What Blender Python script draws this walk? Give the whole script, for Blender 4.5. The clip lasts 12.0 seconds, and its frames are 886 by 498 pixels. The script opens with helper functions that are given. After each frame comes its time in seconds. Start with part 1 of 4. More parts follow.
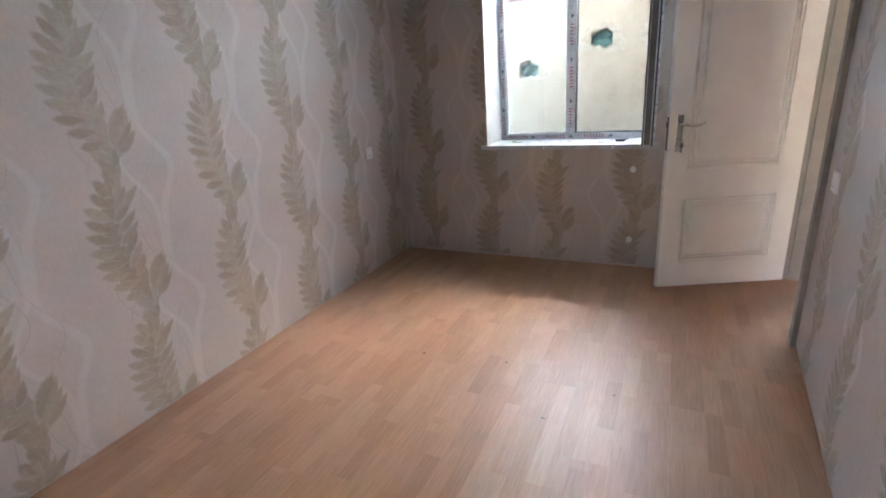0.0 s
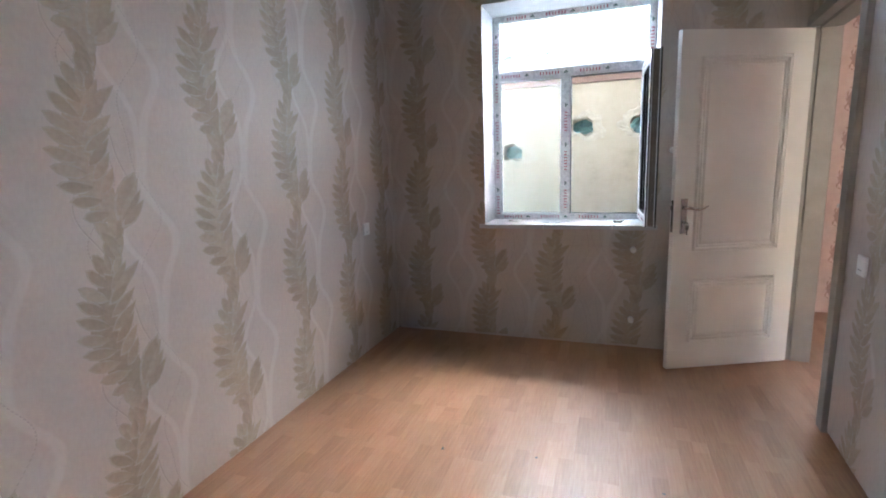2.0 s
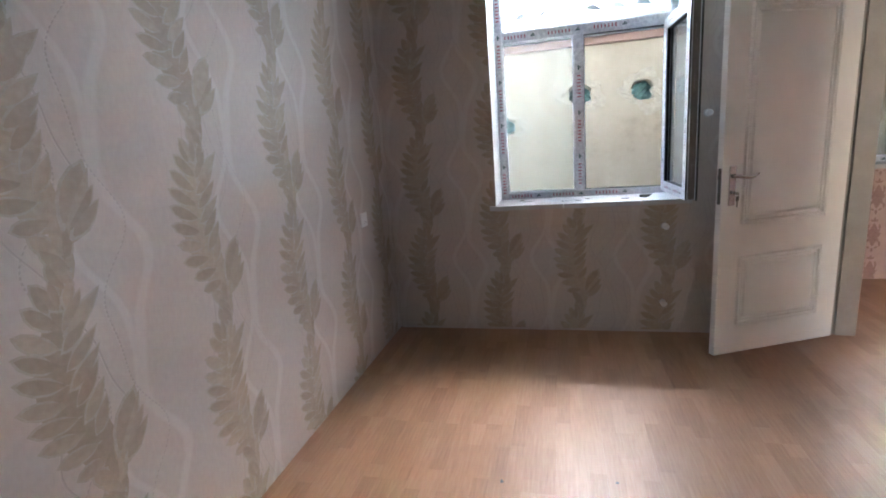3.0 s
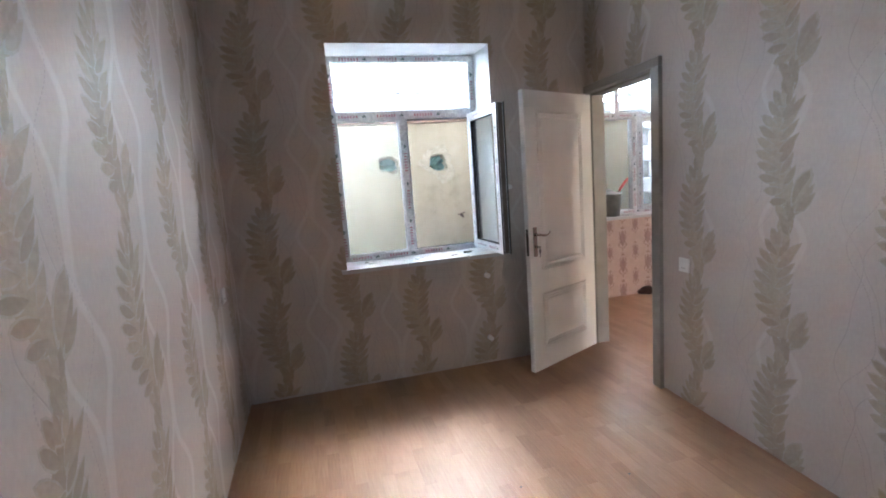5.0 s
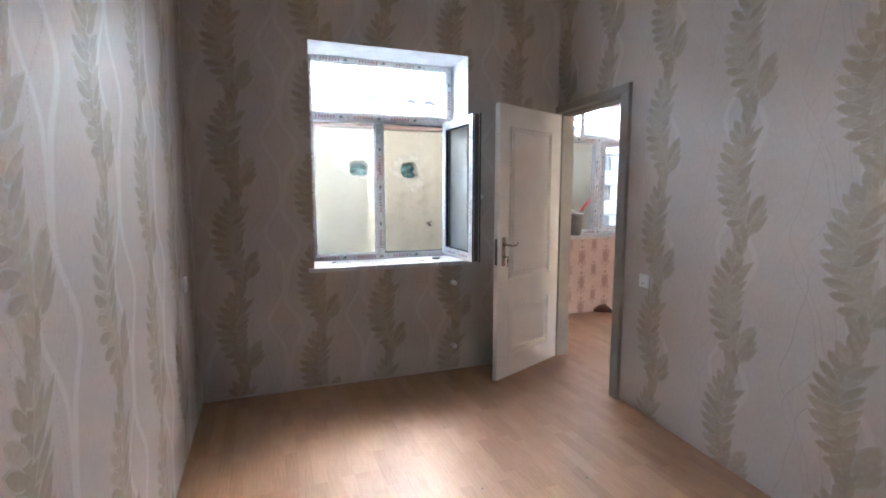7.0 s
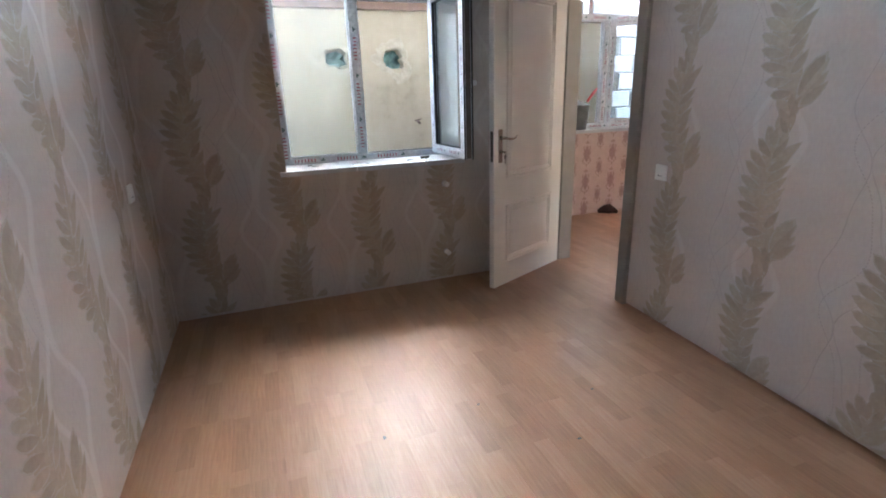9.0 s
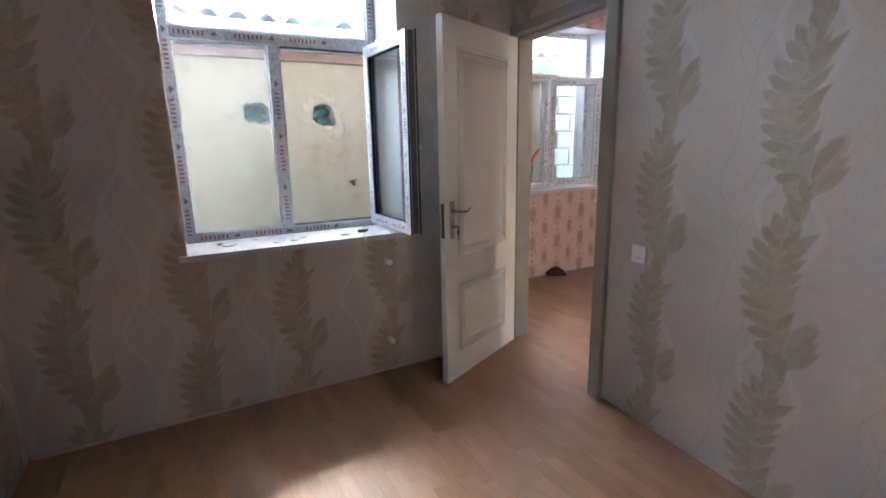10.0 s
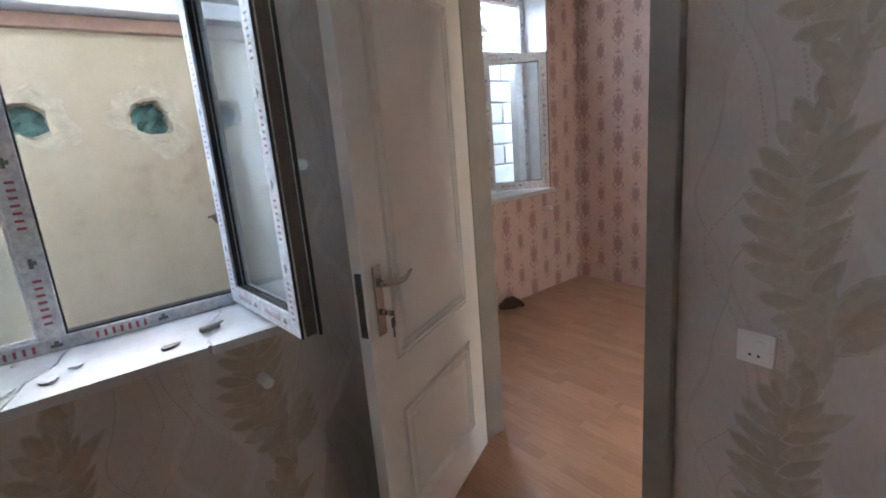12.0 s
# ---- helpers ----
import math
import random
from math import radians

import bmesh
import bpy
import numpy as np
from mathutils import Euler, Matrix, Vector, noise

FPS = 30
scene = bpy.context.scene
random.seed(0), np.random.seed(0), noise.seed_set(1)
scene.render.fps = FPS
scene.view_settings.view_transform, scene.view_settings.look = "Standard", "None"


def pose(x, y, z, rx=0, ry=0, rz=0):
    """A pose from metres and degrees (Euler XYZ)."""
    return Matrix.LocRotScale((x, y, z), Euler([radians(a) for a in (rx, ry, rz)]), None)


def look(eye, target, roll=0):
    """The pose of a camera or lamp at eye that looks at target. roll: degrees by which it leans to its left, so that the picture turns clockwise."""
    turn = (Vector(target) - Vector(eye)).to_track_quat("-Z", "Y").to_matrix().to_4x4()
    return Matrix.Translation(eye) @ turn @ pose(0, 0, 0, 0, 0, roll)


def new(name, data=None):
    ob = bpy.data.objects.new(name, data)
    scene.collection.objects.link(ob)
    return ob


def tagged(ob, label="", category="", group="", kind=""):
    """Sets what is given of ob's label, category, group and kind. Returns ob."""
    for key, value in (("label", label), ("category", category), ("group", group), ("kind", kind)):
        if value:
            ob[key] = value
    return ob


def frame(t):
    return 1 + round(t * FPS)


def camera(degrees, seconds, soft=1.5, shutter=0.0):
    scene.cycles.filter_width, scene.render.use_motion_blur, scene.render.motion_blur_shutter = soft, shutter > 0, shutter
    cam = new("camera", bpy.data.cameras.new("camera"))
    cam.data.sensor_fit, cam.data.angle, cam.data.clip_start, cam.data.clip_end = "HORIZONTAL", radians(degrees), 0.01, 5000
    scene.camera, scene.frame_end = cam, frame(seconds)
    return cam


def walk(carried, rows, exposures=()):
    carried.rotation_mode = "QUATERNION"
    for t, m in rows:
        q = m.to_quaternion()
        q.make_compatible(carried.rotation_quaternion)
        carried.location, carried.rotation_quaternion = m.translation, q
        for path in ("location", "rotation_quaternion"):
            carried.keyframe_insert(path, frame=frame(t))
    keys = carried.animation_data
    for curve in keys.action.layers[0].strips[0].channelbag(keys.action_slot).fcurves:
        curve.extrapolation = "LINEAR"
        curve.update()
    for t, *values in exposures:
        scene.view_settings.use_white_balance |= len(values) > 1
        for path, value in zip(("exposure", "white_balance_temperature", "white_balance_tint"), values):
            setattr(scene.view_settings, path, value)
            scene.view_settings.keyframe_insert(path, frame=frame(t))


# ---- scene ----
cam = camera(85.4, 12.0, soft=1.9)
PATH = [
    (0, (0.042, 0.121, 1.318), (-0.789, 1.824, 0.676), -4.0),
    (0.5, (-0.027, 0.082, 1.399), (-0.779, 1.9, 1.039), -1.6),
    (1, (-0.072, 0.038, 1.544), (-0.879, 1.858, 1.352), -0.5),
    (1.5, (-0.107, 0.043, 1.395), (-0.909, 1.858, 1.145), -1.0),
    (2, (-0.324, 0.112, 1.323), (-0.985, 1.967, 0.975), -2.0),
    (2.5, (-0.579, 0.259, 1.286), (-1.164, 2.131, 0.898), -2.5),
    (3, (-0.803, 0.428, 1.304), (-1.284, 2.321, 0.875), -4.4),
    (3.2, (-0.898, 0.45, 1.318), (-1.196, 2.369, 0.837), -4.3),
    (4.8, (-1.397, 0.185, 1.402), (-0.918, 2.086, 1.007), -4.4),
    (5, (-1.431, 0.178, 1.458), (-0.916, 2.089, 1.169), -4.2),
    (5.5, (-1.539, 0.148, 1.564), (-0.913, 2.047, 1.542), -3.4),
    (6, (-1.539, 0.116, 1.609), (-0.868, 1.997, 1.717), -2.0),
    (6.5, (-1.53, 0.135, 1.52), (-0.835, 2.01, 1.508), -0.5),
    (7, (-1.532, 0.172, 1.392), (-0.842, 2.035, 1.16), 0.0),
    (7.2, (-1.529, 0.164, 1.374), (-0.89, 2.027, 1.025), -0.1),
    (8.8, (-1.404, 0.369, 1.261), (-0.815, 2.172, 0.625), -2.7),
    (9, (-1.357, 0.47, 1.279), (-0.7, 2.26, 0.676), -1.9),
    (9.5, (-1.287, 0.734, 1.321), (-0.429, 2.472, 0.828), -0.6),
    (10, (-1.223, 0.987, 1.384), (-0.287, 2.701, 0.953), -1.1),
    (10.5, (-1.083, 1.281, 1.411), (-0.185, 3.025, 1.022), -3.1),
    (11, (-0.943, 1.539, 1.402), (0.021, 3.24, 0.977), -3.6),
    (11.5, (-0.794, 1.811, 1.43), (0.417, 3.341, 0.989), -2.8),
    (12, (-0.594, 2.106, 1.411), (0.624, 3.626, 0.957), -4.7),
]
EXPOSURES = [(0.0, 6.0, 5600, 10), (1.5, 6.0, 5600, 10), (3.0, 5.75, 5600, 10), (5.0, 5.85, 5650, 10), (7.0, 5.95, 5650, 10), (9.0, 5.7, 5650, 10), (10.5, 5.5, 5650, 10), (12.0, 5.35, 5700, 10)]
walk(cam, [(t, look(eye, target, roll)) for t, eye, target, roll in PATH], EXPOSURES)

# ---- daylight: overcast sky over a narrow yard ----
world = bpy.data.worlds.new("overcast")
scene.world = world
world.use_nodes = True
wn = world.node_tree
sky = wn.nodes.new("ShaderNodeTexSky")
sky.sky_type = "NISHITA"
sky.sun_disc = False
sky.sun_elevation = radians(47)
sky.sun_rotation = radians(23.6)
sky.dust_density = 4.0
wn.nodes["Background"].inputs["Strength"].default_value = 0.15
wn.links.new(sky.outputs["Color"], wn.nodes["Background"].inputs["Color"])
sun_data = bpy.data.lights.new("sun", "SUN")
sun_data.energy, sun_data.angle, sun_data.color = 2.5, radians(125), (0.87, 0.95, 1.0)
sun = new("sun", sun_data)
sun.matrix_world = look((3.5, 8.0, 8.6), (0, 0, 0))


def fill_lamp(name, x, z, w, h, watts, tint):
    """An added area lamp in an unseen opening of the back wall, filling the next room."""
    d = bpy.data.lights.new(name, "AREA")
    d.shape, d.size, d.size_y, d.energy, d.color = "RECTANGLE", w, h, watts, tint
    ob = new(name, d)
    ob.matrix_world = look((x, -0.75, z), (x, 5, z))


# Added fill, out of view, to brighten the next room.
fill_lamp("fill_next_room", 1.9, 1.55, 1.4, 1.3, 0.055, (1.0, 0.94, 0.88))


# ---- node helpers ----
def material(name, rough=0.6, metal=0.0, color=(0.5, 0.5, 0.5)):
    m = bpy.data.materials.new(name)
    m.use_nodes = True
    b = m.node_tree.nodes["Principled BSDF"]
    b.inputs["Base Color"].default_value = (*color, 1)
    b.inputs["Roughness"].default_value = rough
    b.inputs["Metallic"].default_value = metal
    return m, m.node_tree, b


def put(nt, kind, sets=(), links=()):
    n = nt.nodes.new(kind)
    for k, v in sets:
        n.inputs[k].default_value = v
    for k, v in links:
        nt.links.new(v, n.inputs[k])
    return n


def calc(nt, op, a, b=0.0, c=None):
    n = nt.nodes.new("ShaderNodeMath")
    n.operation = op
    for i, v in enumerate((a, b, c)):
        if v is None:
            continue
        if isinstance(v, (int, float)):
            n.inputs[i].default_value = v
        else:
            nt.links.new(v, n.inputs[i])
    return n.outputs[0]


def coords(nt, scale=(1, 1, 1), which="Object", shift=None):
    tc = nt.nodes.new("ShaderNodeTexCoord")
    mp = put(nt, "ShaderNodeMapping", [("Scale", scale)], [("Vector", tc.outputs[which])])
    if shift is not None:
        nt.links.new(shift, mp.inputs["Location"])
    return mp.outputs[0]


def noise_tex(nt, vec, scale, detail=4.0, rough=0.55):
    return put(nt, "ShaderNodeTexNoise", [("Scale", scale), ("Detail", detail), ("Roughness", rough)], [("Vector", vec)]).outputs["Fac"]


def ramp(nt, fac, stops):
    n = put(nt, "ShaderNodeValToRGB", (), [("Fac", fac)])
    e = n.color_ramp.elements
    while len(e) < len(stops):
        e.new(0.5)
    for el, (p, c) in zip(e, stops):
        el.position, el.color = p, (*c, 1)
    return n.outputs["Color"]


def mixc(nt, fac, a, b, blend="MIX"):
    n = nt.nodes.new("ShaderNodeMix")
    n.data_type, n.blend_type = "RGBA", blend
    for sock, v in ((n.inputs[0], fac), (n.inputs[6], a), (n.inputs[7], b)):
        if isinstance(v, (int, float)):
            sock.default_value = v
        elif isinstance(v, tuple):
            sock.default_value = (*v, 1)
        else:
            nt.links.new(v, sock)
    return n.outputs[2]


def bump(nt, bsdf, height, strength=0.2, dist=0.01):
    b = put(nt, "ShaderNodeBump", [("Strength", strength), ("Distance", dist)], [("Height", height)])
    nt.links.new(b.outputs[0], bsdf.inputs["Normal"])


def speckled(name, dark, light, rough, scale=20.0, bump_s=0.1, metal=0.0, fine=160.0, rvar=0.1):
    """A painted or plastered surface: broad blotches, fine grain, uneven gloss."""
    m, nt, b = material(name, rough, metal)
    v = coords(nt)
    big, small = noise_tex(nt, v, scale, 5), noise_tex(nt, v, fine, 3)
    both = calc(nt, "ADD", calc(nt, "MULTIPLY", big, 0.7), calc(nt, "MULTIPLY", small, 0.3))
    nt.links.new(ramp(nt, both, [(0.3, dark), (0.68, light)]), b.inputs["Base Color"])
    nt.links.new(calc(nt, "ADD", rough - rvar / 2, calc(nt, "MULTIPLY", big, rvar)), b.inputs["Roughness"])
    bump(nt, b, both, bump_s, 0.004)
    return m


# ---- materials ----
def paper_material():
    m, nt, b = material("embossed_paper", 0.45)
    b.inputs["Coat Weight"].default_value = 0.6
    tc = nt.nodes.new("ShaderNodeTexCoord")
    sep = put(nt, "ShaderNodeSeparateXYZ", (), [("Vector", tc.outputs["Object"])])
    u, z = sep.outputs["X"], sep.outputs["Z"]

    def wave(amp, period, phase, offset, width, amp2=0.0):
        s = calc(nt, "MULTIPLY", calc(nt, "SINE", calc(nt, "MULTIPLY_ADD", z, 2 * math.pi / period, phase)), amp)
        if amp2:
            s2 = calc(nt, "SINE", calc(nt, "MULTIPLY_ADD", z, 2 * math.pi / (period * 0.5), phase + 1.1))
            s = calc(nt, "MULTIPLY_ADD", s2, amp2, s)
        v = calc(nt, "DIVIDE", calc(nt, "ADD", calc(nt, "ADD", u, s), offset), 0.53)
        d = calc(nt, "MULTIPLY", calc(nt, "ABSOLUTE", calc(nt, "SUBTRACT", calc(nt, "FRACT", v), 0.5)), 0.53)
        edge = put(nt, "ShaderNodeMapRange", [("From Min", width), ("From Max", width * 0.45), ("To Min", 0.0), ("To Max", 1.0)], [("Value", d)])
        return edge.outputs[0]

    ribbons = calc(nt, "MAXIMUM", wave(0.05, 0.617, 0.3, 0.05, 0.024, 0.014), wave(0.055, 0.617, 2.6, 0.14, 0.017, 0.012))
    thin = calc(nt, "MAXIMUM", wave(0.055, 0.617, 4.1, 0.20, 0.0035, 0.02), wave(0.04, 0.617, 1.4, 0.31, 0.0035, 0.015))
    dots = calc(nt, "GREATER_THAN", calc(nt, "SINE", calc(nt, "MULTIPLY", z, 2 * math.pi / 0.013)), -0.2)
    dotted = calc(nt, "MULTIPLY", calc(nt, "MAXIMUM", wave(0.05, 0.617, 5.2, 0.11, 0.0032, 0.018), wave(0.06, 0.617, 3.3, 0.26, 0.0032, 0.015)), dots)
    grain = noise_tex(nt, coords(nt, (70, 70, 38)), 1.0, 4)
    blot = noise_tex(nt, coords(nt), 2.2, 3)
    base = ramp(nt, calc(nt, "ADD", calc(nt, "MULTIPLY", grain, 0.45), calc(nt, "MULTIPLY", blot, 0.55)), [(0.25, (0.445, 0.378, 0.328)), (0.75, (0.56, 0.488, 0.435))])
    # Part of the ribbons' satin sheen is put into the colour.
    base = mixc(nt, calc(nt, "MULTIPLY", ribbons, 0.22), base, (0.64, 0.60, 0.565))
    base = mixc(nt, calc(nt, "MAXIMUM", calc(nt, "MULTIPLY", thin, 0.16), calc(nt, "MULTIPLY", dotted, 0.34)), base, (0.24, 0.21, 0.19))
    nt.links.new(base, b.inputs["Base Color"])
    nt.links.new(calc(nt, "SUBTRACT", 0.70, calc(nt, "MULTIPLY", ribbons, 0.12)), b.inputs["Roughness"])
    sheen = noise_tex(nt, coords(nt, (5, 5, 1.6)), 1.0, 3)
    nt.links.new(calc(nt, "SUBTRACT", calc(nt, "MULTIPLY_ADD", sheen, 0.2, 0.50), calc(nt, "MULTIPLY", ribbons, 0.10)), b.inputs["Coat Roughness"])
    nt.links.new(calc(nt, "MULTIPLY_ADD", ribbons, 0.5, 0.09), b.inputs["Coat Weight"])
    h = calc(nt, "ADD", calc(nt, "MULTIPLY", grain, 0.4), calc(nt, "ADD", calc(nt, "MULTIPLY", ribbons, 0.5), calc(nt, "MAXIMUM", thin, dotted)))
    bump(nt, b, h, 0.5, 0.0016)
    return m


def leaf_material():
    m, nt, b = material("embossed_leaf", 0.62)
    v = coords(nt)
    island = nt.nodes.new("ShaderNodeNewGeometry").outputs["Random Per Island"]
    n = noise_tex(nt, v, 55, 4)
    f = calc(nt, "ADD", calc(nt, "MULTIPLY", n, 0.65), calc(nt, "MULTIPLY", island, 0.35))
    nt.links.new(ramp(nt, f, [(0.2, (0.33, 0.265, 0.195)), (0.55, (0.395, 0.323, 0.243)), (0.8, (0.455, 0.38, 0.295))]), b.inputs["Base Color"])
    bump(nt, b, noise_tex(nt, v, 230, 3), 0.35, 0.001)
    return m


def wood_floor_material():
    m, nt, b = material("laminate", 0.3)
    b.inputs["Specular IOR Level"].default_value = 0.42
    rnd = nt.nodes.new("ShaderNodeObjectInfo").outputs["Random"]
    off = put(nt, "ShaderNodeCombineXYZ", (), [("X", calc(nt, "MULTIPLY", rnd, 17.0)), ("Y", calc(nt, "MULTIPLY", rnd, 41.0))]).outputs[0]
    tc = nt.nodes.new("ShaderNodeTexCoord")
    sep = put(nt, "ShaderNodeSeparateXYZ", (), [("Vector", tc.outputs["Object"])])
    swap = put(nt, "ShaderNodeCombineXYZ", (), [("X", calc(nt, "ADD", sep.outputs["Y"], calc(nt, "MULTIPLY", rnd, 7.0))), ("Y", sep.outputs["X"])]).outputs[0]
    br = put(nt, "ShaderNodeTexBrick", [("Color1", (0, 0, 0, 1)), ("Color2", (1, 1, 1, 1)), ("Mortar", (0.45, 0.45, 0.45, 1)), ("Scale", 1.0), ("Mortar Size", 0.0004), ("Bias", 0.0), ("Brick Width", 0.33), ("Row Height", 0.0642)], [("Vector", swap)])
    br.offset, br.squash = 0.37, 1.0
    grain = noise_tex(nt, coords(nt, (34, 2.2, 1), shift=off), 3.0, 6, 0.6)
    fine = noise_tex(nt, coords(nt, (160, 5, 1), shift=off), 2.0, 4)
    f = calc(nt, "ADD", calc(nt, "MULTIPLY", br.outputs["Color"], 0.22), calc(nt, "ADD", calc(nt, "MULTIPLY", grain, 0.56), calc(nt, "MULTIPLY", fine, 0.22)))
    f = calc(nt, "ADD", f, calc(nt, "MULTIPLY", calc(nt, "SUBTRACT", rnd, 0.5), 0.08))
    col = ramp(nt, f, [(0.22, (0.26, 0.135, 0.073)), (0.5, (0.36, 0.20, 0.112)), (0.8, (0.45, 0.272, 0.165))])
    dust = noise_tex(nt, coords(nt, which="Generated"), 3.0, 5)
    nt.links.new(col, b.inputs["Base Color"])
    nt.links.new(calc(nt, "ADD", 0.33, calc(nt, "ADD", calc(nt, "MULTIPLY", grain, 0.10), calc(nt, "MULTIPLY", dust, 0.10))), b.inputs["Roughness"])
    bump(nt, b, f, 0.08, 0.001)
    return m


def film_material():
    m, nt, b = material("film_covered_plastic", 0.35)
    v = coords(nt)
    crumple, fine = noise_tex(nt, v, 45, 5, 0.7), noise_tex(nt, v, 300, 2)
    f = calc(nt, "ADD", calc(nt, "MULTIPLY", crumple, 0.75), calc(nt, "MULTIPLY", fine, 0.25))
    nt.links.new(ramp(nt, f, [(0.36, (0.42, 0.435, 0.46)), (0.5, (0.62, 0.63, 0.65)), (0.62, (0.76, 0.77, 0.78))]), b.inputs["Base Color"])
    bump(nt, b, f, 0.3, 0.002)
    return m


def glass_material(name, dust):
    m, nt, b = material(name, 0.02, 0.0, (0.96, 1.0, 0.99))
    b.inputs["Transmission Weight"].default_value = 1.0
    b.inputs["IOR"].default_value = 1.48
    # Pale dust veil; on the open sash it also stands in for reflected sky.
    if dust > 0:
        veil = put(nt, "ShaderNodeBsdfTranslucent", [("Color", (0.78, 0.86, 0.92, 1))])
        f = put(nt, "ShaderNodeMapRange", [("From Min", 0.25), ("From Max", 0.8), ("To Min", dust * 0.6), ("To Max", dust * 1.5)], [("Value", noise_tex(nt, coords(nt), 2.5, 6, 0.65))])
        mix = put(nt, "ShaderNodeMixShader", (), [("Fac", f.outputs[0]), (1, b.outputs[0]), (2, veil.outputs[0])])
        nt.links.new(mix.outputs[0], nt.nodes["Material Output"].inputs["Surface"])
    return m


def yellow_plaster():
    m, nt, b = material("ochre_plaster", 0.9)
    v = coords(nt)
    big, mid, fine = noise_tex(nt, v, 1.1, 5, 0.6), noise_tex(nt, v, 5.0, 6, 0.65), noise_tex(nt, v, 60, 4)
    drip = noise_tex(nt, coords(nt, (7, 1, 0.7)), 1.0, 5, 0.6)
    f = calc(nt, "ADD", calc(nt, "MULTIPLY", big, 0.45), calc(nt, "ADD", calc(nt, "MULTIPLY", mid, 0.42), calc(nt, "MULTIPLY", drip, 0.13)))
    col = ramp(nt, f, [(0.30, (0.13, 0.096, 0.058)), (0.45, (0.22, 0.176, 0.114)), (0.70, (0.27, 0.23, 0.16))])
    nt.links.new(col, b.inputs["Base Color"])
    bump(nt, b, calc(nt, "ADD", calc(nt, "MULTIPLY", mid, 0.6), calc(nt, "MULTIPLY", fine, 0.4)), 0.35, 0.01)
    return m


# Leaf rims paler than the blades, painting in the embossing's highlight.
RIM_HIGHLIGHT = speckled("leaf_rim_highlight", (0.37, 0.315, 0.25), (0.46, 0.405, 0.335), 0.44, 40, 0.2)
PAPER, LEAF, FLOOR, FILM, OCHRE = paper_material(), leaf_material(), wood_floor_material(), film_material(), yellow_plaster()
GLASS, DUST_GLARE = glass_material("clear_glass", 0.004), glass_material("dust_glare_glass", 0.009)
PLASTER = speckled("white_plaster", (0.48, 0.485, 0.492), (0.62, 0.626, 0.633), 0.85, 9, 0.25)
CEIL = speckled("ceiling_paint", (0.83, 0.825, 0.805), (0.89, 0.885, 0.87), 0.7, 3, 0.08)
DOORP = speckled("cream_door_paint", (0.72, 0.695, 0.65), (0.775, 0.75, 0.705), 0.42, 6, 0.05)
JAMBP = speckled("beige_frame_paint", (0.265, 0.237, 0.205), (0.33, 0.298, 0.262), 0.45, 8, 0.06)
STEEL = speckled("brushed_nickel", (0.44, 0.43, 0.41), (0.60, 0.59, 0.57), 0.22, 30, 0.03, 1.0)
DARKM = speckled("dark_metal", (0.06, 0.055, 0.05), (0.12, 0.11, 0.10), 0.4, 30, 0.05, 0.6)
SEAL = material("black_rubber", 0.6, 0, (0.015, 0.015, 0.016))[0]
# Sash edge profile: its shade is put into a dark brown base.
BROWN_SHADE = speckled("shade_brown_profile", (0.07, 0.055, 0.045), (0.13, 0.105, 0.085), 0.4, 20, 0.05)
WHITEP = speckled("white_plastic", (0.74, 0.73, 0.70), (0.80, 0.79, 0.77), 0.35, 12, 0.02)
PINK = speckled("rose_paper", (0.50, 0.36, 0.31), (0.60, 0.45, 0.40), 0.6, 14, 0.15)
DAMASK = speckled("damask_print", (0.32, 0.20, 0.175), (0.41, 0.27, 0.24), 0.55, 40, 0.2)
PRINT = material("red_print", 0.5, 0, (0.36, 0.07, 0.10))[0]
PRINTF = material("faded_print", 0.5, 0, (0.30, 0.16, 0.19))[0]
PRINTG = material("grey_print", 0.5, 0, (0.12, 0.17, 0.16))[0]
SILL = speckled("dusty_white_sill", (0.40, 0.405, 0.412), (0.58, 0.586, 0.594), 0.7, 6, 0.3)
CONCR = speckled("grey_screed", (0.10, 0.09, 0.08), (0.18, 0.165, 0.15), 0.95, 12, 0.4)
DIRT = speckled("yard_earth", (0.16, 0.13, 0.10), (0.30, 0.26, 0.21), 0.95, 4, 0.5)
BROWNW = speckled("brown_eave_board", (0.13, 0.075, 0.05), (0.22, 0.14, 0.095), 0.75, 9, 0.2)
FASCIA = speckled("white_fascia_metal", (0.36, 0.37, 0.38), (0.46, 0.47, 0.48), 0.45, 5, 0.05)
ROOFM = speckled("grey_corrugated_sheet", (0.30, 0.305, 0.31), (0.42, 0.425, 0.43), 0.8, 5, 0.2)
LIME = speckled("pale_limestone", (0.36, 0.355, 0.335), (0.48, 0.475, 0.455), 0.95, 7, 0.6)
MORTAR = speckled("grey_mortar", (0.22, 0.215, 0.20), (0.30, 0.295, 0.275), 0.95, 12, 0.5)
GREENF = speckled("green_sheeting", (0.012, 0.03, 0.028), (0.15, 0.22, 0.19), 0.5, 9, 0.4)
CHIP = speckled("broken_plaster", (0.19, 0.155, 0.105), (0.28, 0.24, 0.17), 0.95, 18, 0.8)
RUST = speckled("dark_rag", (0.035, 0.018, 0.012), (0.07, 0.035, 0.025), 0.98, 20, 0.4)
BUCKET = speckled("grey_bucket_plastic", (0.10, 0.095, 0.09), (0.17, 0.16, 0.15), 0.5, 14, 0.1)
REDP = material("red_handle_plastic", 0.35, 0, (0.55, 0.03, 0.015))[0]


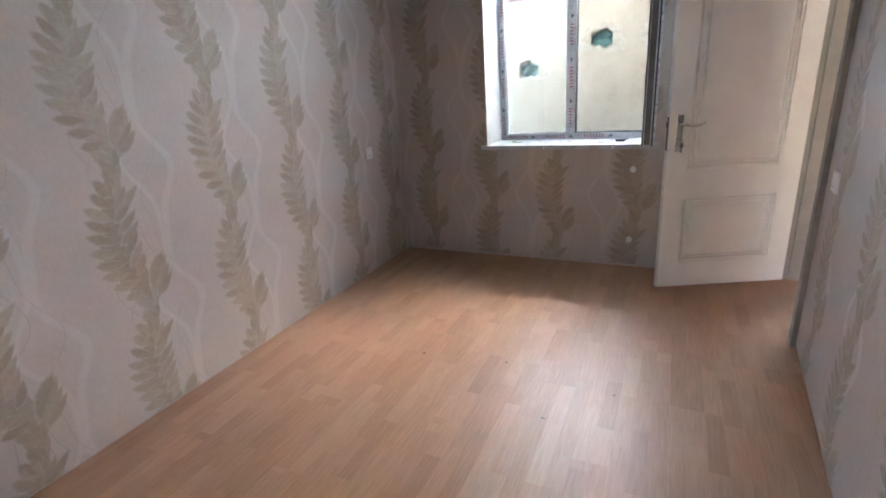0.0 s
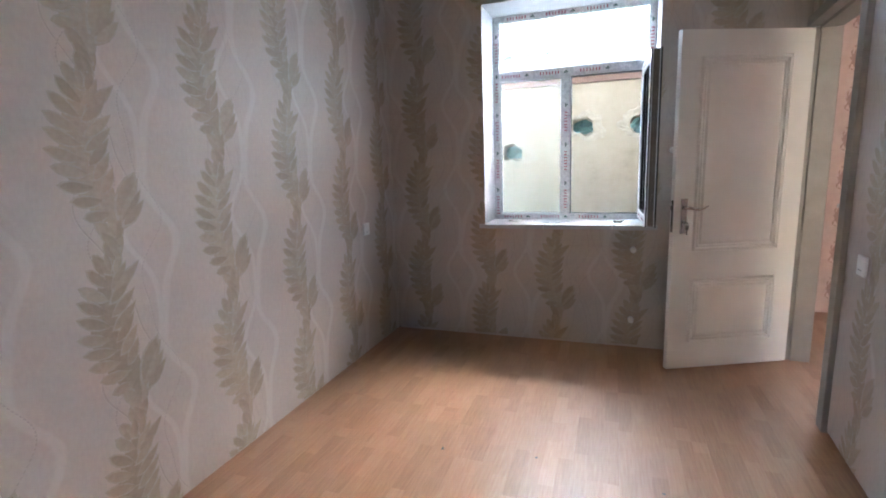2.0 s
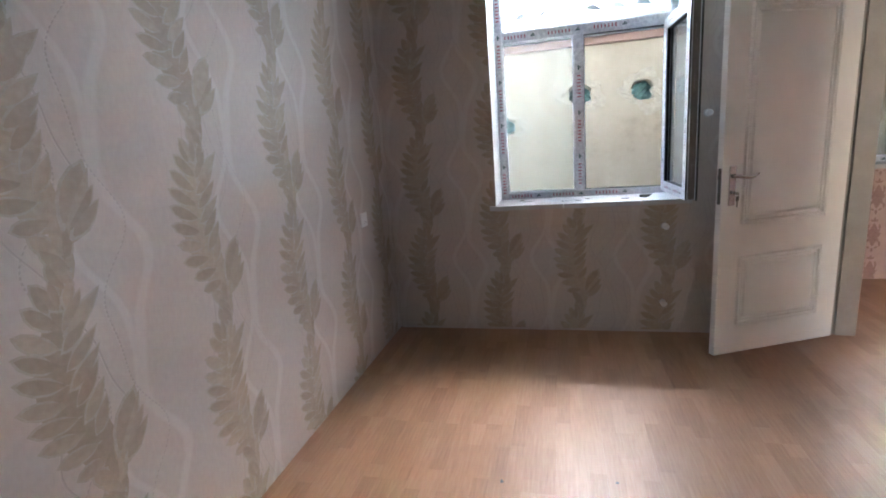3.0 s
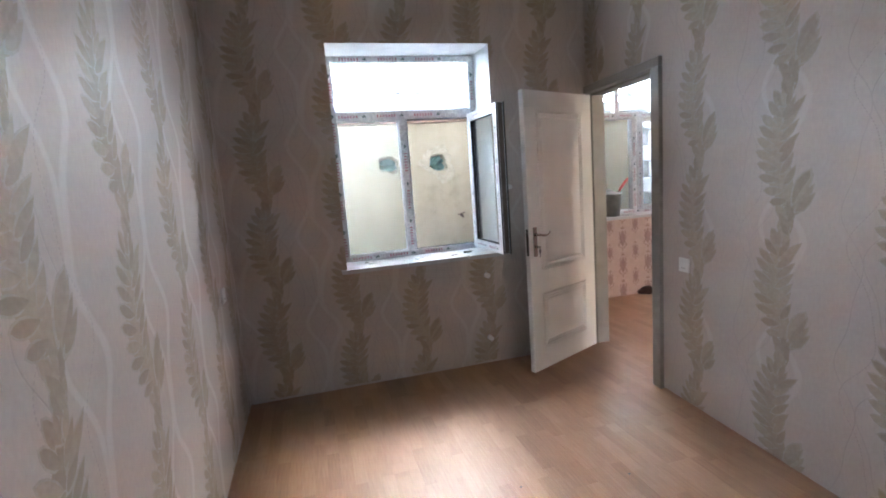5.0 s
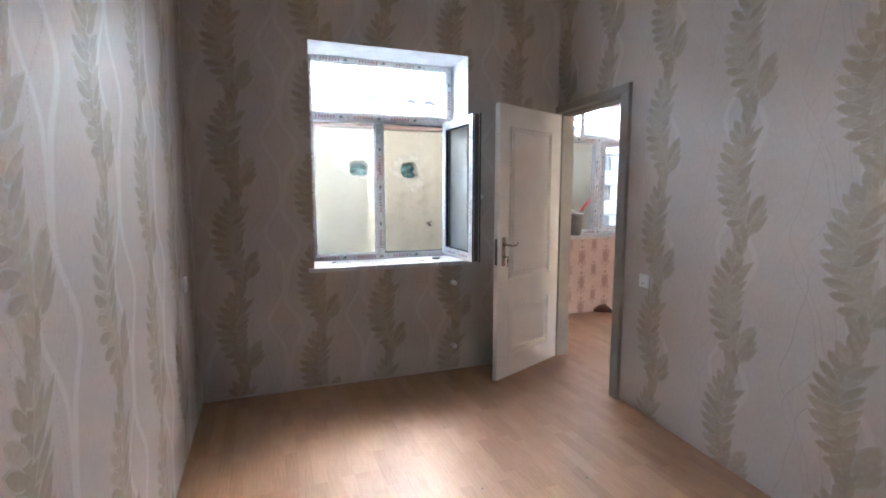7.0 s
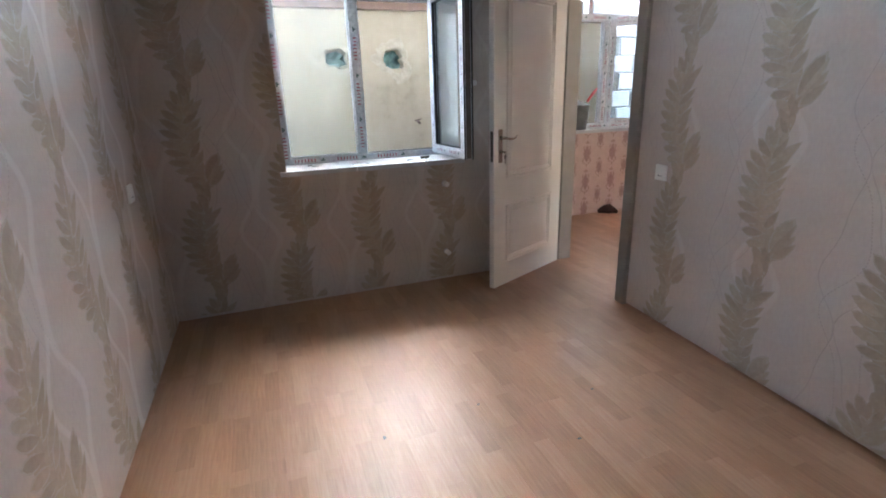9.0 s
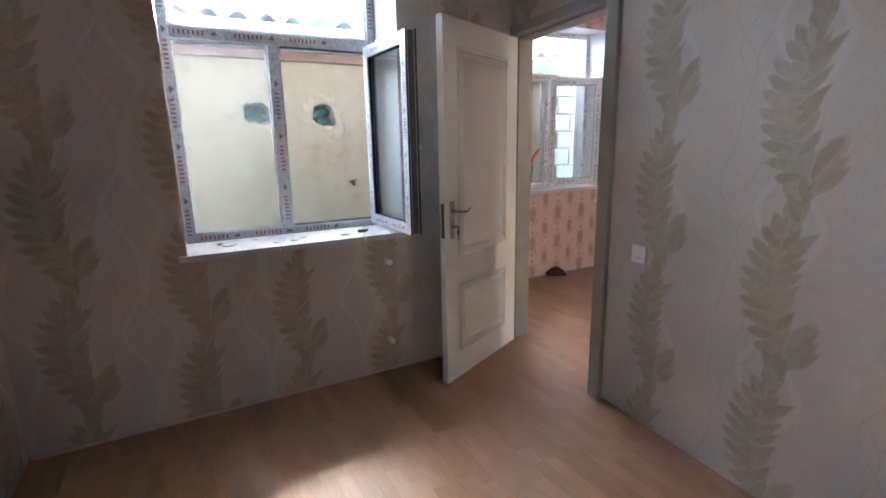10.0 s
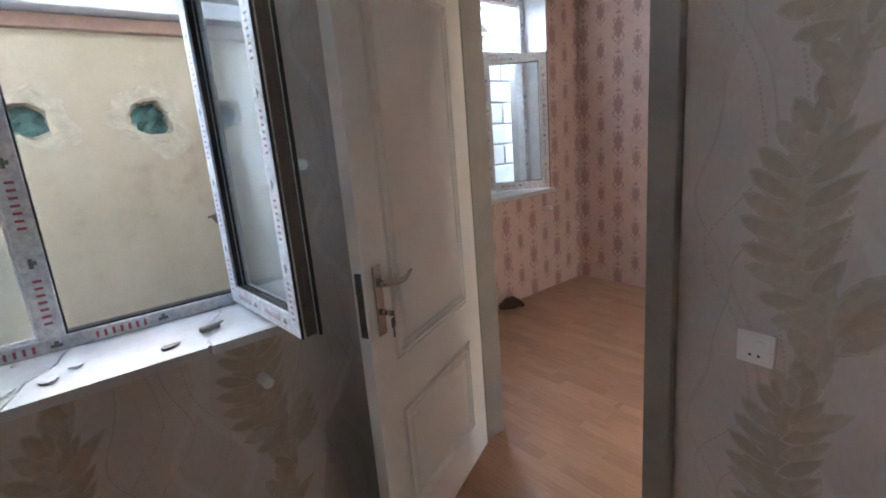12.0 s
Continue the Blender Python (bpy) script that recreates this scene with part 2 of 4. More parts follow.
# ---- mesh helpers ----
def box(bm, x0, x1, y0, y1, z0, z1, bev=0.0, mi=0):
    v = [bm.verts.new((x, y, z)) for x in (x0, x1) for y in (y0, y1) for z in (z0, z1)]
    fs = [bm.faces.new([v[i] for i in q]) for q in ((0, 1, 3, 2), (4, 6, 7, 5), (0, 4, 5, 1), (2, 3, 7, 6), (0, 2, 6, 4), (1, 5, 7, 3))]
    for f in fs:
        f.material_index = mi
    if bev:
        es = list({e for f in fs for e in f.edges})
        bmesh.ops.bevel(bm, geom=es, offset=bev, segments=2, profile=0.5, affect="EDGES")


def prism(bm, pts, a, b, axis, mi=0):
    """The outline pts, swept from a to b along an axis (0, 1 or 2)."""
    def at(p, t):
        c = list(p)
        c.insert(axis, t)
        return bm.verts.new(c)
    lo, hi = [at(p, a) for p in pts], [at(p, b) for p in pts]
    fs = [bm.faces.new(lo[::-1]), bm.faces.new(hi)]
    for i in range(len(pts)):
        j = (i + 1) % len(pts)
        fs.append(bm.faces.new((lo[i], lo[j], hi[j], hi[i])))
    for f in fs:
        f.material_index = mi
    bmesh.ops.recalc_face_normals(bm, faces=fs)


def tube(bm, pts, radii, n=10, mi=0):
    """A round bar along pts, capped."""
    rings = []
    for i, p in enumerate(pts):
        p = Vector(p)
        d = (Vector(pts[min(i + 1, len(pts) - 1)]) - Vector(pts[max(i - 1, 0)])).normalized()
        side = d.orthogonal().normalized() if i == 0 else (rings[-1][1] - d * rings[-1][1].dot(d)).normalized()
        up = d.cross(side)
        r = radii[i] if isinstance(radii, (list, tuple)) else radii
        rings.append(([bm.verts.new(p + r * (math.cos(2 * math.pi * k / n) * side + math.sin(2 * math.pi * k / n) * up)) for k in range(n)], side))
    for (a, _), (b, _) in zip(rings, rings[1:]):
        for k in range(n):
            f = bm.faces.new((a[k], a[(k + 1) % n], b[(k + 1) % n], b[k]))
            f.smooth, f.material_index = True, mi
    for ring, flip in ((rings[0][0], True), (rings[-1][0], False)):
        bm.faces.new(ring[::-1] if flip else ring).material_index = mi


def mesh_object(name, bm, mats):
    me = bpy.data.meshes.new(name)
    bm.to_mesh(me)
    bm.free()
    for m in mats if isinstance(mats, (list, tuple)) else (mats,):
        me.materials.append(m)
    return new(name, me)


def part(name, bm, mats, parent, label="", kind=""):
    ob = mesh_object(name, bm, mats)
    ob.parent = parent
    return tagged(ob, label, kind=kind)


def thing(name, label, category, m=None, group="", kind=""):
    ob = new(name)
    ob.empty_display_size = 0.1
    if m is not None:
        ob.matrix_basis = m
    return tagged(ob, label, category, group, kind)


def panel(us, zs, skip, thick, mats):
    """A wall in its own frame: front in the plane y = 0 facing -y, built on the grid us x zs without the skipped cells."""
    bm, seen = bmesh.new(), {}

    def vert(i, j, y):
        if (i, j, y) not in seen:
            seen[i, j, y] = bm.verts.new((us[i], y, zs[j]))
        return seen[i, j, y]
    solid = {(i, j) for i in range(len(us) - 1) for j in range(len(zs) - 1)} - set(skip)
    for i, j in solid:
        f = bm.faces.new((vert(i, j, 0), vert(i + 1, j, 0), vert(i + 1, j + 1, 0), vert(i, j + 1, 0)))
        f = bm.faces.new((vert(i, j, thick), vert(i, j + 1, thick), vert(i + 1, j + 1, thick), vert(i + 1, j, thick)))
        f.material_index = 1
        for di, dj, a, b in ((-1, 0, (i, j), (i, j + 1)), (1, 0, (i + 1, j + 1), (i + 1, j)), (0, -1, (i + 1, j), (i, j)), (0, 1, (i, j + 1), (i + 1, j + 1))):
            if (i + di, j + dj) not in solid:
                bm.faces.new((vert(*a, 0), vert(*b, 0), vert(*b, thick), vert(*a, thick))).material_index = 2
    bmesh.ops.recalc_face_normals(bm, faces=bm.faces)
    return bm


# ---- the house shell ----
H_CEIL = 3.02
X_LEFT, Y_WIN, Y_BACK = -1.965, 3.60, -0.55
SLOPE = 0.075
X_CORNER = 0.575 + SLOPE * (Y_WIN - 1.5)
R_ANGLE = math.degrees(math.atan2(-1, -SLOPE))
WIN = (-1.222, -0.062, 0.862, 2.404)
WIN2 = (1.40, 2.80, 0.893, 2.465)
Y_WIN2, X_FAR = 4.77, 3.22
M_LEFT = pose(X_LEFT, Y_BACK - 0.3, 0, 0, 0, 90)
M_WIN = pose(0, Y_WIN, 0)
M_RIGHT = pose(X_CORNER, Y_WIN, 0, 0, 0, R_ANGLE)
M_WIN2 = pose(0, Y_WIN2, 0)
M_FAR = pose(X_FAR, Y_WIN2, 0, 0, 0, -90)


def wall(name, m, us, zs, skip, thick, mats, label):
    ob = mesh_object(name, panel(us, zs, skip, thick, mats), mats)
    ob.matrix_basis = m
    return tagged(ob, label, "wall", kind="structure")


wall_left = wall("wall_left", M_LEFT, (0, 4.9), (0.010, H_CEIL), (), 0.3, (PAPER, PLASTER, PLASTER), "wall papered in pale grey with embossed beige leaf garlands")
wall_window = wall("wall_window", M_WIN, (X_LEFT, WIN[0], WIN[1], X_CORNER), (-0.5, WIN[2], WIN[3], H_CEIL), [(1, 1)], 0.46, (PAPER, PLASTER, PLASTER), "window wall papered with beige leaf garlands, in dim light")
wall_right = wall("wall_right", M_RIGHT, (-1.5, -0.03, 0.93, 4.7), (0.014, 2.09, H_CEIL), [(1, 0)], 0.12, (PAPER, PINK, PLASTER), "partition wall papered with beige leaf garlands beside the door")
# Both back openings are unseen, added to let fill light into the rooms.
wall_back = wall("wall_back", pose(0, Y_BACK, 0, 0, 0, 180), (-3.5, -2.65, -1.15, -0.40, -0.15, 2.4), (0, 0.85, 0.95, 2.05, 2.25, H_CEIL), [(1, 1), (1, 2), (1, 3), (3, 0), (3, 1), (3, 2)], 0.3, (PAPER, PLASTER, PLASTER), "papered back wall out of view, with two openings added to let in fill light")
wall_window_far = wall("wall_window_far", M_WIN2, (0.815, WIN2[0], WIN2[1], X_FAR + 0.3), (-0.5, WIN2[2], WIN2[3], H_CEIL), [(1, 1)], 0.42, (PINK, PLASTER, PLASTER), "window wall of the next room in rose damask paper")
wall_far = wall("wall_far", M_FAR, (0, 6.0), (0, H_CEIL), (), 0.3, (PINK, PLASTER, PLASTER), "far wall of the next room in rose damask paper")

bm = bmesh.new()
box(bm, -2.6, 3.7, -1.6, 5.3, H_CEIL, H_CEIL + 0.25)
ceiling = tagged(mesh_object("ceiling", bm, CEIL), "flat white painted ceiling", "ceiling", kind="structure")


def cornice(m, u0, u1):
    bm = bmesh.new()
    prof = [(0.0, -0.085), (-0.012, -0.085), (-0.02, -0.07), (-0.03, -0.05), (-0.05, -0.028), (-0.075, -0.016), (-0.09, -0.012), (-0.09, 0.0), (0.0, 0.0)]
    prism(bm, [(y, z + H_CEIL) for y, z in prof], u0, u1, 0)
    ob = tagged(mesh_object("cornice", bm, CEIL), "white moulded plaster cornice under the ceiling", "cornice", kind="structure")
    ob.matrix_basis = m
    return ob


cornice(M_LEFT, 0.3, 4.9)
cornice(M_WIN, X_LEFT, X_CORNER)
cornice(M_RIGHT, 0.0, 4.61)
cornice(M_WIN2, 0.82, X_FAR)
cornice(M_FAR, 0.0, 5.7)

# ---- yard and neighbouring house ----
bm = bmesh.new()
box(bm, -400, 400, -400, 400, -0.75, -0.5)
tagged(mesh_object("ground", bm, DIRT), "bare trodden earth of the yard", "ground", kind="structure")

Y_NB, STEP_X, SETBACK = 5.08, 0.70, 0.40
HOLES = [(-0.09, 1.62), (-0.615, 1.635), (-1.30, 1.41)]
house = thing("neighbour_house", "low house with stained ochre plaster and a corrugated roof", "house", pose(0, Y_NB, 0))
us = sorted([-9.0, STEP_X] + [h[0] + d for h in HOLES for d in (-0.095, 0.095)])
zs = sorted({-0.5, 2.20, 1.32, 1.50, 1.545, 1.715})
cells = []
for i in range(len(us) - 1):
    for j in range(len(zs) - 1):
        cu, cz = (us[i] + us[i + 1]) / 2, (zs[j] + zs[j + 1]) / 2
        if any(abs(cu - hx) < 0.06 and abs(cz - hz) < 0.05 for hx, hz in HOLES):
            cells.append((i, j))
part("wall", panel(us, zs, cells, 0.18, ()), (OCHRE, CONCR, CHIP), house, "ochre plastered wall with knocked-through holes")
part("set_back_wall", panel((STEP_X, 2.62), (-0.5, 2.20), (), 0.18, ()), (OCHRE, OCHRE, OCHRE), house).matrix_basis = pose(0, SETBACK, 0)
bm = bmesh.new()
box(bm, STEP_X - 0.18, STEP_X - 0.002, 0.182, SETBACK + 0.18, -0.5, 2.20)
part("return_wall", bm, OCHRE, house)


def broken_rim(hx, hz, rng):
    """A ragged ring of chipped plaster round a hole, dished towards the opening."""
    bm = bmesh.new()
    n, rings = 30, []
    p1, p2, p3 = (rng.uniform(0, 2 * math.pi) for _ in range(3))
    for k, (r, y) in enumerate(((0.175, -0.001), (0.150, -0.003), (0.128, -0.0045), (0.108, -0.004), (0.098, 0.004), (0.088, 0.035), (0.080, 0.12))):
        ring = []
        for i in range(n):
            a = 2 * math.pi * i / n
            lump = 0.16 * math.sin(2 * a + p1) + 0.12 * math.sin(3 * a + p2) + 0.07 * math.sin(7 * a + p3)
            q = r * (1 + lump * (1.3 - 0.1 * k) + rng.uniform(-0.08, 0.08))
            ring.append(bm.verts.new((hx + q * math.cos(a) * 1.1, y + rng.uniform(-0.002, 0.002), hz + q * math.sin(a) * 0.92)))
        rings.append(ring)
    for a, b in zip(rings, rings[1:]):
        for i in range(n):
            bm.faces.new((a[i], a[(i + 1) % n], b[(i + 1) % n], b[i]))
    bmesh.ops.recalc_face_normals(bm, faces=bm.faces)
    return bm


rng = random.Random(5)
for hx, hz in HOLES:
    rim = part("broken_plaster", broken_rim(hx, hz, rng), CHIP, house, "chipped plaster round a hole")
    bm = bmesh.new()
    grid = [[bm.verts.new((hx - 0.125 + 0.25 * i / 6, 0.10 + rng.uniform(-0.03, 0.03), hz - 0.125 + 0.25 * j / 6)) for j in range(7)] for i in range(7)]
    for i in range(6):
        for j in range(6):
            bm.faces.new((grid[i][j], grid[i + 1][j], grid[i + 1][j + 1], grid[i][j + 1]))
    bmesh.ops.solidify(bm, geom=bm.faces[:], thickness=0.006)
    part("sheeting", bm, GREENF, house, "crumpled dark green sheeting inside the hole")
for x0, x1, dy in ((-9.0, STEP_X, 0.0), (STEP_X + 0.005, 2.62, SETBACK)):
    bm = bmesh.new()
    box(bm, x0, x1, dy - 0.05, dy + 0.18, 2.035, 2.10, 0.006)
    part("eave_board", bm, BROWNW, house, "weathered brown eave board")
    bm = bmesh.new()
    box(bm, x0, x1, dy - 0.17, dy + 0.18, 2.105, 2.225, 0.008)
    part("fascia", bm, FASCIA, house, "white sheet metal fascia")
    bm = bmesh.new()
    cols, x = [], x0
    while x < x1:
        z = 2.275 + 0.030 * math.sin(2 * math.pi * x / 0.19)
        cols.append([bm.verts.new((x, dy + y, z + dz)) for y, dz in ((-0.26, 0.0), (-0.26, 0.007), (3.0, 0.747), (3.0, 0.74))])
        x += 0.19 / 8
    for a, b in zip(cols, cols[1:]):
        for k in range(4):
            f = bm.faces.new((a[k], b[k], b[(k + 1) % 4], a[(k + 1) % 4]))
            f.smooth = k != 0
    bmesh.ops.recalc_face_normals(bm, faces=bm.faces)
    part("roof", bm, ROOFM, house, "grey corrugated roof sheets")
bm = bmesh.new()
tube(bm, [(0.12, 0.02, 1.06), (0.12, -0.03, 1.06), (0.12, -0.055, 1.045)], 0.012, 8)
tube(bm, [(0.085, -0.012, 1.07), (0.155, -0.012, 1.085)], 0.006, 6)
part("pipe_stub", bm, RUST, house, "rusty pipe stub in the plaster")
part("far_wall", panel((-9, 2.62), (-0.5, 2.2), (), 0.1, ()), (OCHRE, OCHRE, OCHRE), house).matrix_basis = pose(0, 2.9, 0)

# Unseen reflector added behind the house; warms the light through the back opening.
bounce_wall = tagged(mesh_object("bounce_wall_back", panel((-7, 3.2), (-0.5, 3.6), (), 0.2, ()), (OCHRE, OCHRE, OCHRE)), "unseen ochre wall added to bounce warm light through the back doorway", "wall", kind="structure")
bounce_wall.matrix_basis = pose(-2.0, -4.6, 0, 0, 0, 180)
block_wall = tagged(mesh_object("wall_block", panel((2.64, 6.5), (-0.5, 2.85), (), 0.28, ()), (MORTAR, MORTAR, MORTAR)), "boundary wall of pale limestone blocks", "wall", kind="structure")
block_wall.matrix_basis = pose(0, Y_NB + SETBACK + 0.06, 0)
side_wall = tagged(mesh_object("wall_yard_end", panel((-9.4, -9.0), (-0.5, 2.6), (), 4.0, ()), (OCHRE, OCHRE, OCHRE)), "ochre wall closing the yard", "wall", kind="structure")
side_wall.matrix_basis = pose(0, 4.0, 0)


# ---- doorway ----
def doorway():
    fr = thing("door_frame", "beige painted wooden door frame in the partition", "door frame", M_RIGHT)

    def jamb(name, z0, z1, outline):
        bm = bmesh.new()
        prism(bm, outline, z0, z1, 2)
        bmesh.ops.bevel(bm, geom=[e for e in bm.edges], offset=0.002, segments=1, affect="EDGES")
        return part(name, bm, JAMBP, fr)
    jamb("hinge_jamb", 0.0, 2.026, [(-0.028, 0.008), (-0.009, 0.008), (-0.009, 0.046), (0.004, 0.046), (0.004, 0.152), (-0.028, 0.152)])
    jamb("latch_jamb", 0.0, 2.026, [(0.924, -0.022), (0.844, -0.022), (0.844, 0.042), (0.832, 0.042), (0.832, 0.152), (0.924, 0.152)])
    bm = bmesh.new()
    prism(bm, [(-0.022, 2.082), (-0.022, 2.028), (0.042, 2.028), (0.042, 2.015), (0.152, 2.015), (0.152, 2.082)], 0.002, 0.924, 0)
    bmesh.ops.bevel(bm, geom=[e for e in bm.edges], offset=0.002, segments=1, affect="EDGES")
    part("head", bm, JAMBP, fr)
    bm = bmesh.new()
    box(bm, 0.8305, 0.8317, 0.055, 0.085, 0.93, 1.07)
    part("strike_plate", bm, STEEL, fr, "steel strike plate")
    return fr


doorway()


def ring(bm, x0, x1, z0, z1, w, y0, y1, lip):
    """A moulded rectangular frame with sloping faces, standing on the plane y0 up to y1."""
    loops = []
    for inset, y in ((0, y0), (lip, y1), (w - lip, y1), (w, y0)):
        loops.append([bm.verts.new((x, y, z)) for x, z in ((x0 + inset, z0 + inset), (x1 - inset, z0 + inset), (x1 - inset, z1 - inset), (x0 + inset, z1 - inset))])
    for a, b in zip(loops, loops[1:]):
        for k in range(4):
            bm.faces.new((a[k], a[(k + 1) % 4], b[(k + 1) % 4], b[k]))


def door_leaf():
    W, T, Z0, Z1 = 0.795, 0.038, 0.012, 2.012
    d = thing("door", "cream panelled interior door standing open, keys in its lock", "door", pose(0.727, 3.5945, 0, 0, 0, 204.6))
    bm = bmesh.new()
    box(bm, 0.0, W, 0.008, T - 0.008, Z0, Z1)
    part("leaf", bm, DOORP, d)
    panels = ((0.755, 1.872), (0.178, 0.578))
    for s in (1, -1):
        y0 = T - 0.008 if s > 0 else 0.008
        bm = panel((0.0, 0.123, W - 0.123, W), (Z0, 0.174, 0.582, 0.751, 1.876, Z1), [(1, 1), (1, 3)], 0.008, ())
        for f in bm.faces:
            f.material_index = 0
        face = part("face_frame", bm, DOORP, d)
        face.matrix_basis = pose(0, 0, 0) if s < 0 else pose(0, T - 0.008, 0)
        for z0, z1 in panels:
            bm = bmesh.new()
            ring(bm, 0.128, W - 0.128, z0 + 0.001, z1 - 0.001, 0.021, y0, y0 + s * 0.015, 0.006)
            ring(bm, 0.153, W - 0.153, z0 + 0.026, z1 - 0.026, 0.011, y0, y0 + s * 0.010, 0.003)
            x0, x1, a, b = 0.170, W - 0.170, z0 + 0.043, z1 - 0.043
            lo = [bm.verts.new((x, y0, z)) for x, z in ((x0, a), (x1, a), (x1, b), (x0, b))]
            hi = [bm.verts.new((x, y0 + s * 0.009, z)) for x, z in ((x0 + 0.010, a + 0.010), (x1 - 0.010, a + 0.010), (x1 - 0.010, b - 0.010), (x0 + 0.010, b - 0.010))]
            for k in range(4):
                bm.faces.new((lo[k], lo[(k + 1) % 4], hi[(k + 1) % 4], hi[k]))
            bm.faces.new(hi)
            bmesh.ops.recalc_face_normals(bm, faces=bm.faces)
            part("panel_moulding", bm, DOORP, d)
    sx = W - 0.058
    for side in (0, 1):
        y, s = (T, 1) if side == 0 else (0.0, -1)
        bm = bmesh.new()
        lo, hi = min(y, y + s * 0.009), max(y, y + s * 0.009)
        box(bm, sx - 0.02, sx + 0.02, lo, hi, 0.865, 1.075, 0.004)
        plate = part("lock_plate", bm, STEEL, d, "worn nickel lock plate")
        bm = bmesh.new()
        yy = y + s * 0.042
        tube(bm, [(sx, y + s * 0.006, 1.022), (sx, yy - s * 0.008, 1.022), (sx - 0.012, yy, 1.021), (sx - 0.05, yy, 1.012), (sx - 0.085, yy, 1.011), (sx - 0.108, yy, 1.018), (sx - 0.125, yy + s * 0.002, 1.030)], [0.011, 0.010, 0.0095, 0.0085, 0.0075, 0.006, 0.004], 10)
        part("handle", bm, STEEL, plate, "curved nickel lever handle")
    bm = bmesh.new()
    tube(bm, [(sx, T + 0.008, 0.935), (sx, T + 0.022, 0.935)], 0.009, 12)
    box(bm, sx - 0.0015, sx + 0.0015, T + 0.022, T + 0.048, 0.927, 0.943)
    part("key_cylinder", bm, STEEL, d)
    bm = bmesh.new()
    tube(bm, [(sx - 0.002 + 0.009 * math.cos(a), T + 0.042, 0.927 + 0.009 * math.sin(a)) for a in [i * math.pi / 5 for i in range(10)]], 0.0012, 5)
    box(bm, sx - 0.012, sx + 0.008, T + 0.041, T + 0.043, 0.893, 0.919, 0.0008)
    box(bm, sx - 0.005, sx + 0.002, T + 0.041, T + 0.043, 0.862, 0.894)
    part("key", bm, DARKM, d, "spare key hanging from the lock")
    bm = bmesh.new()
    box(bm, W - 0.0005, W + 0.0012, 0.009, 0.031, 0.875, 1.065)
    box(bm, W + 0.001, W + 0.009, 0.012, 0.026, 1.005, 1.035, 0.003)
    part("latch_plate", bm, DARKM, d, "dark steel latch plate on the door edge")
    for z in (0.22, 1.80):
        bm = bmesh.new()
        tube(bm, [(0.0, -0.004, z), (0.0, -0.004, z + 0.09)], 0.007, 8)
        part("hinge", bm, STEEL, d)


door_leaf()


# ---- windows ----
def film_print(bm, x0, x1, y, z, upright, rng, k=1.0):
    """Rows of printed marks along a profile, on the plane y, as plain bars in red and a small grey sign."""
    t = x0 + rng.uniform(0.02, 0.07)
    while t + 0.2 * k < x1:
        marks = []
        for i in range(7):
            marks.append((i * 0.022 * k, 0.008 * k, -0.42, 0.42, 0))
        marks += [(0.175 * k, 0.03 * k, -0.3, 0.1, 1), (0.185 * k, 0.012 * k, 0.12, 0.45, 1)]
        for off, w, lo, hi, mi in marks:
            a, h = t + off, 0.026 * k
            if upright:
                box(bm, z + lo * h, z + hi * h, y - 0.0006, y, a, a + w, 0, mi)
            else:
                box(bm, a, a + w, y - 0.0006, y, z + lo * h, z + hi * h, 0, mi)
        t += 0.29 * k


def bar(name, x0, x1, y0, y1, z0, z1, parent, prints=True, rng=random.Random(9)):
    bm = bmesh.new()
    box(bm, x0, x1, y0, y1, z0, z1, 0.004)
    ob = part(name, bm, FILM, parent)
    if prints:
        bm = bmesh.new()
        if (x1 - x0) > (z1 - z0):
            film_print(bm, x0, x1, y0 - 0.0003, (z0 + z1) / 2, False, rng)
        else:
            film_print(bm, z0, z1, y0 - 0.0003, (x0 + x1) / 2, True, rng)
        part("film_print", bm, (PRINT, PRINTG), ob, "red and grey printing on the protective film")
    return ob


def pane(parent, x0, x1, y, z0, z1, mat, bead=0.008):
    bm = bmesh.new()
    box(bm, x0 - 0.004, x1 + 0.004, y - 0.003, y + 0.003, z0 - 0.004, z1 + 0.004)
    g = part("pane", bm, mat, parent)
    g.visible_shadow = False
    bm = bmesh.new()
    for a, b, c, d in ((x0, x1, z0, z0 + bead), (x0, x1, z1 - bead, z1), (x0, x0 + bead, z0 + bead, z1 - bead), (x1 - bead, x1, z0 + bead, z1 - bead)):
        box(bm, a, b, y - 0.014, y - 0.004, c, d)
    part("glazing_bead", bm, SEAL if bead < 0.005 else FILM, parent)
    return g


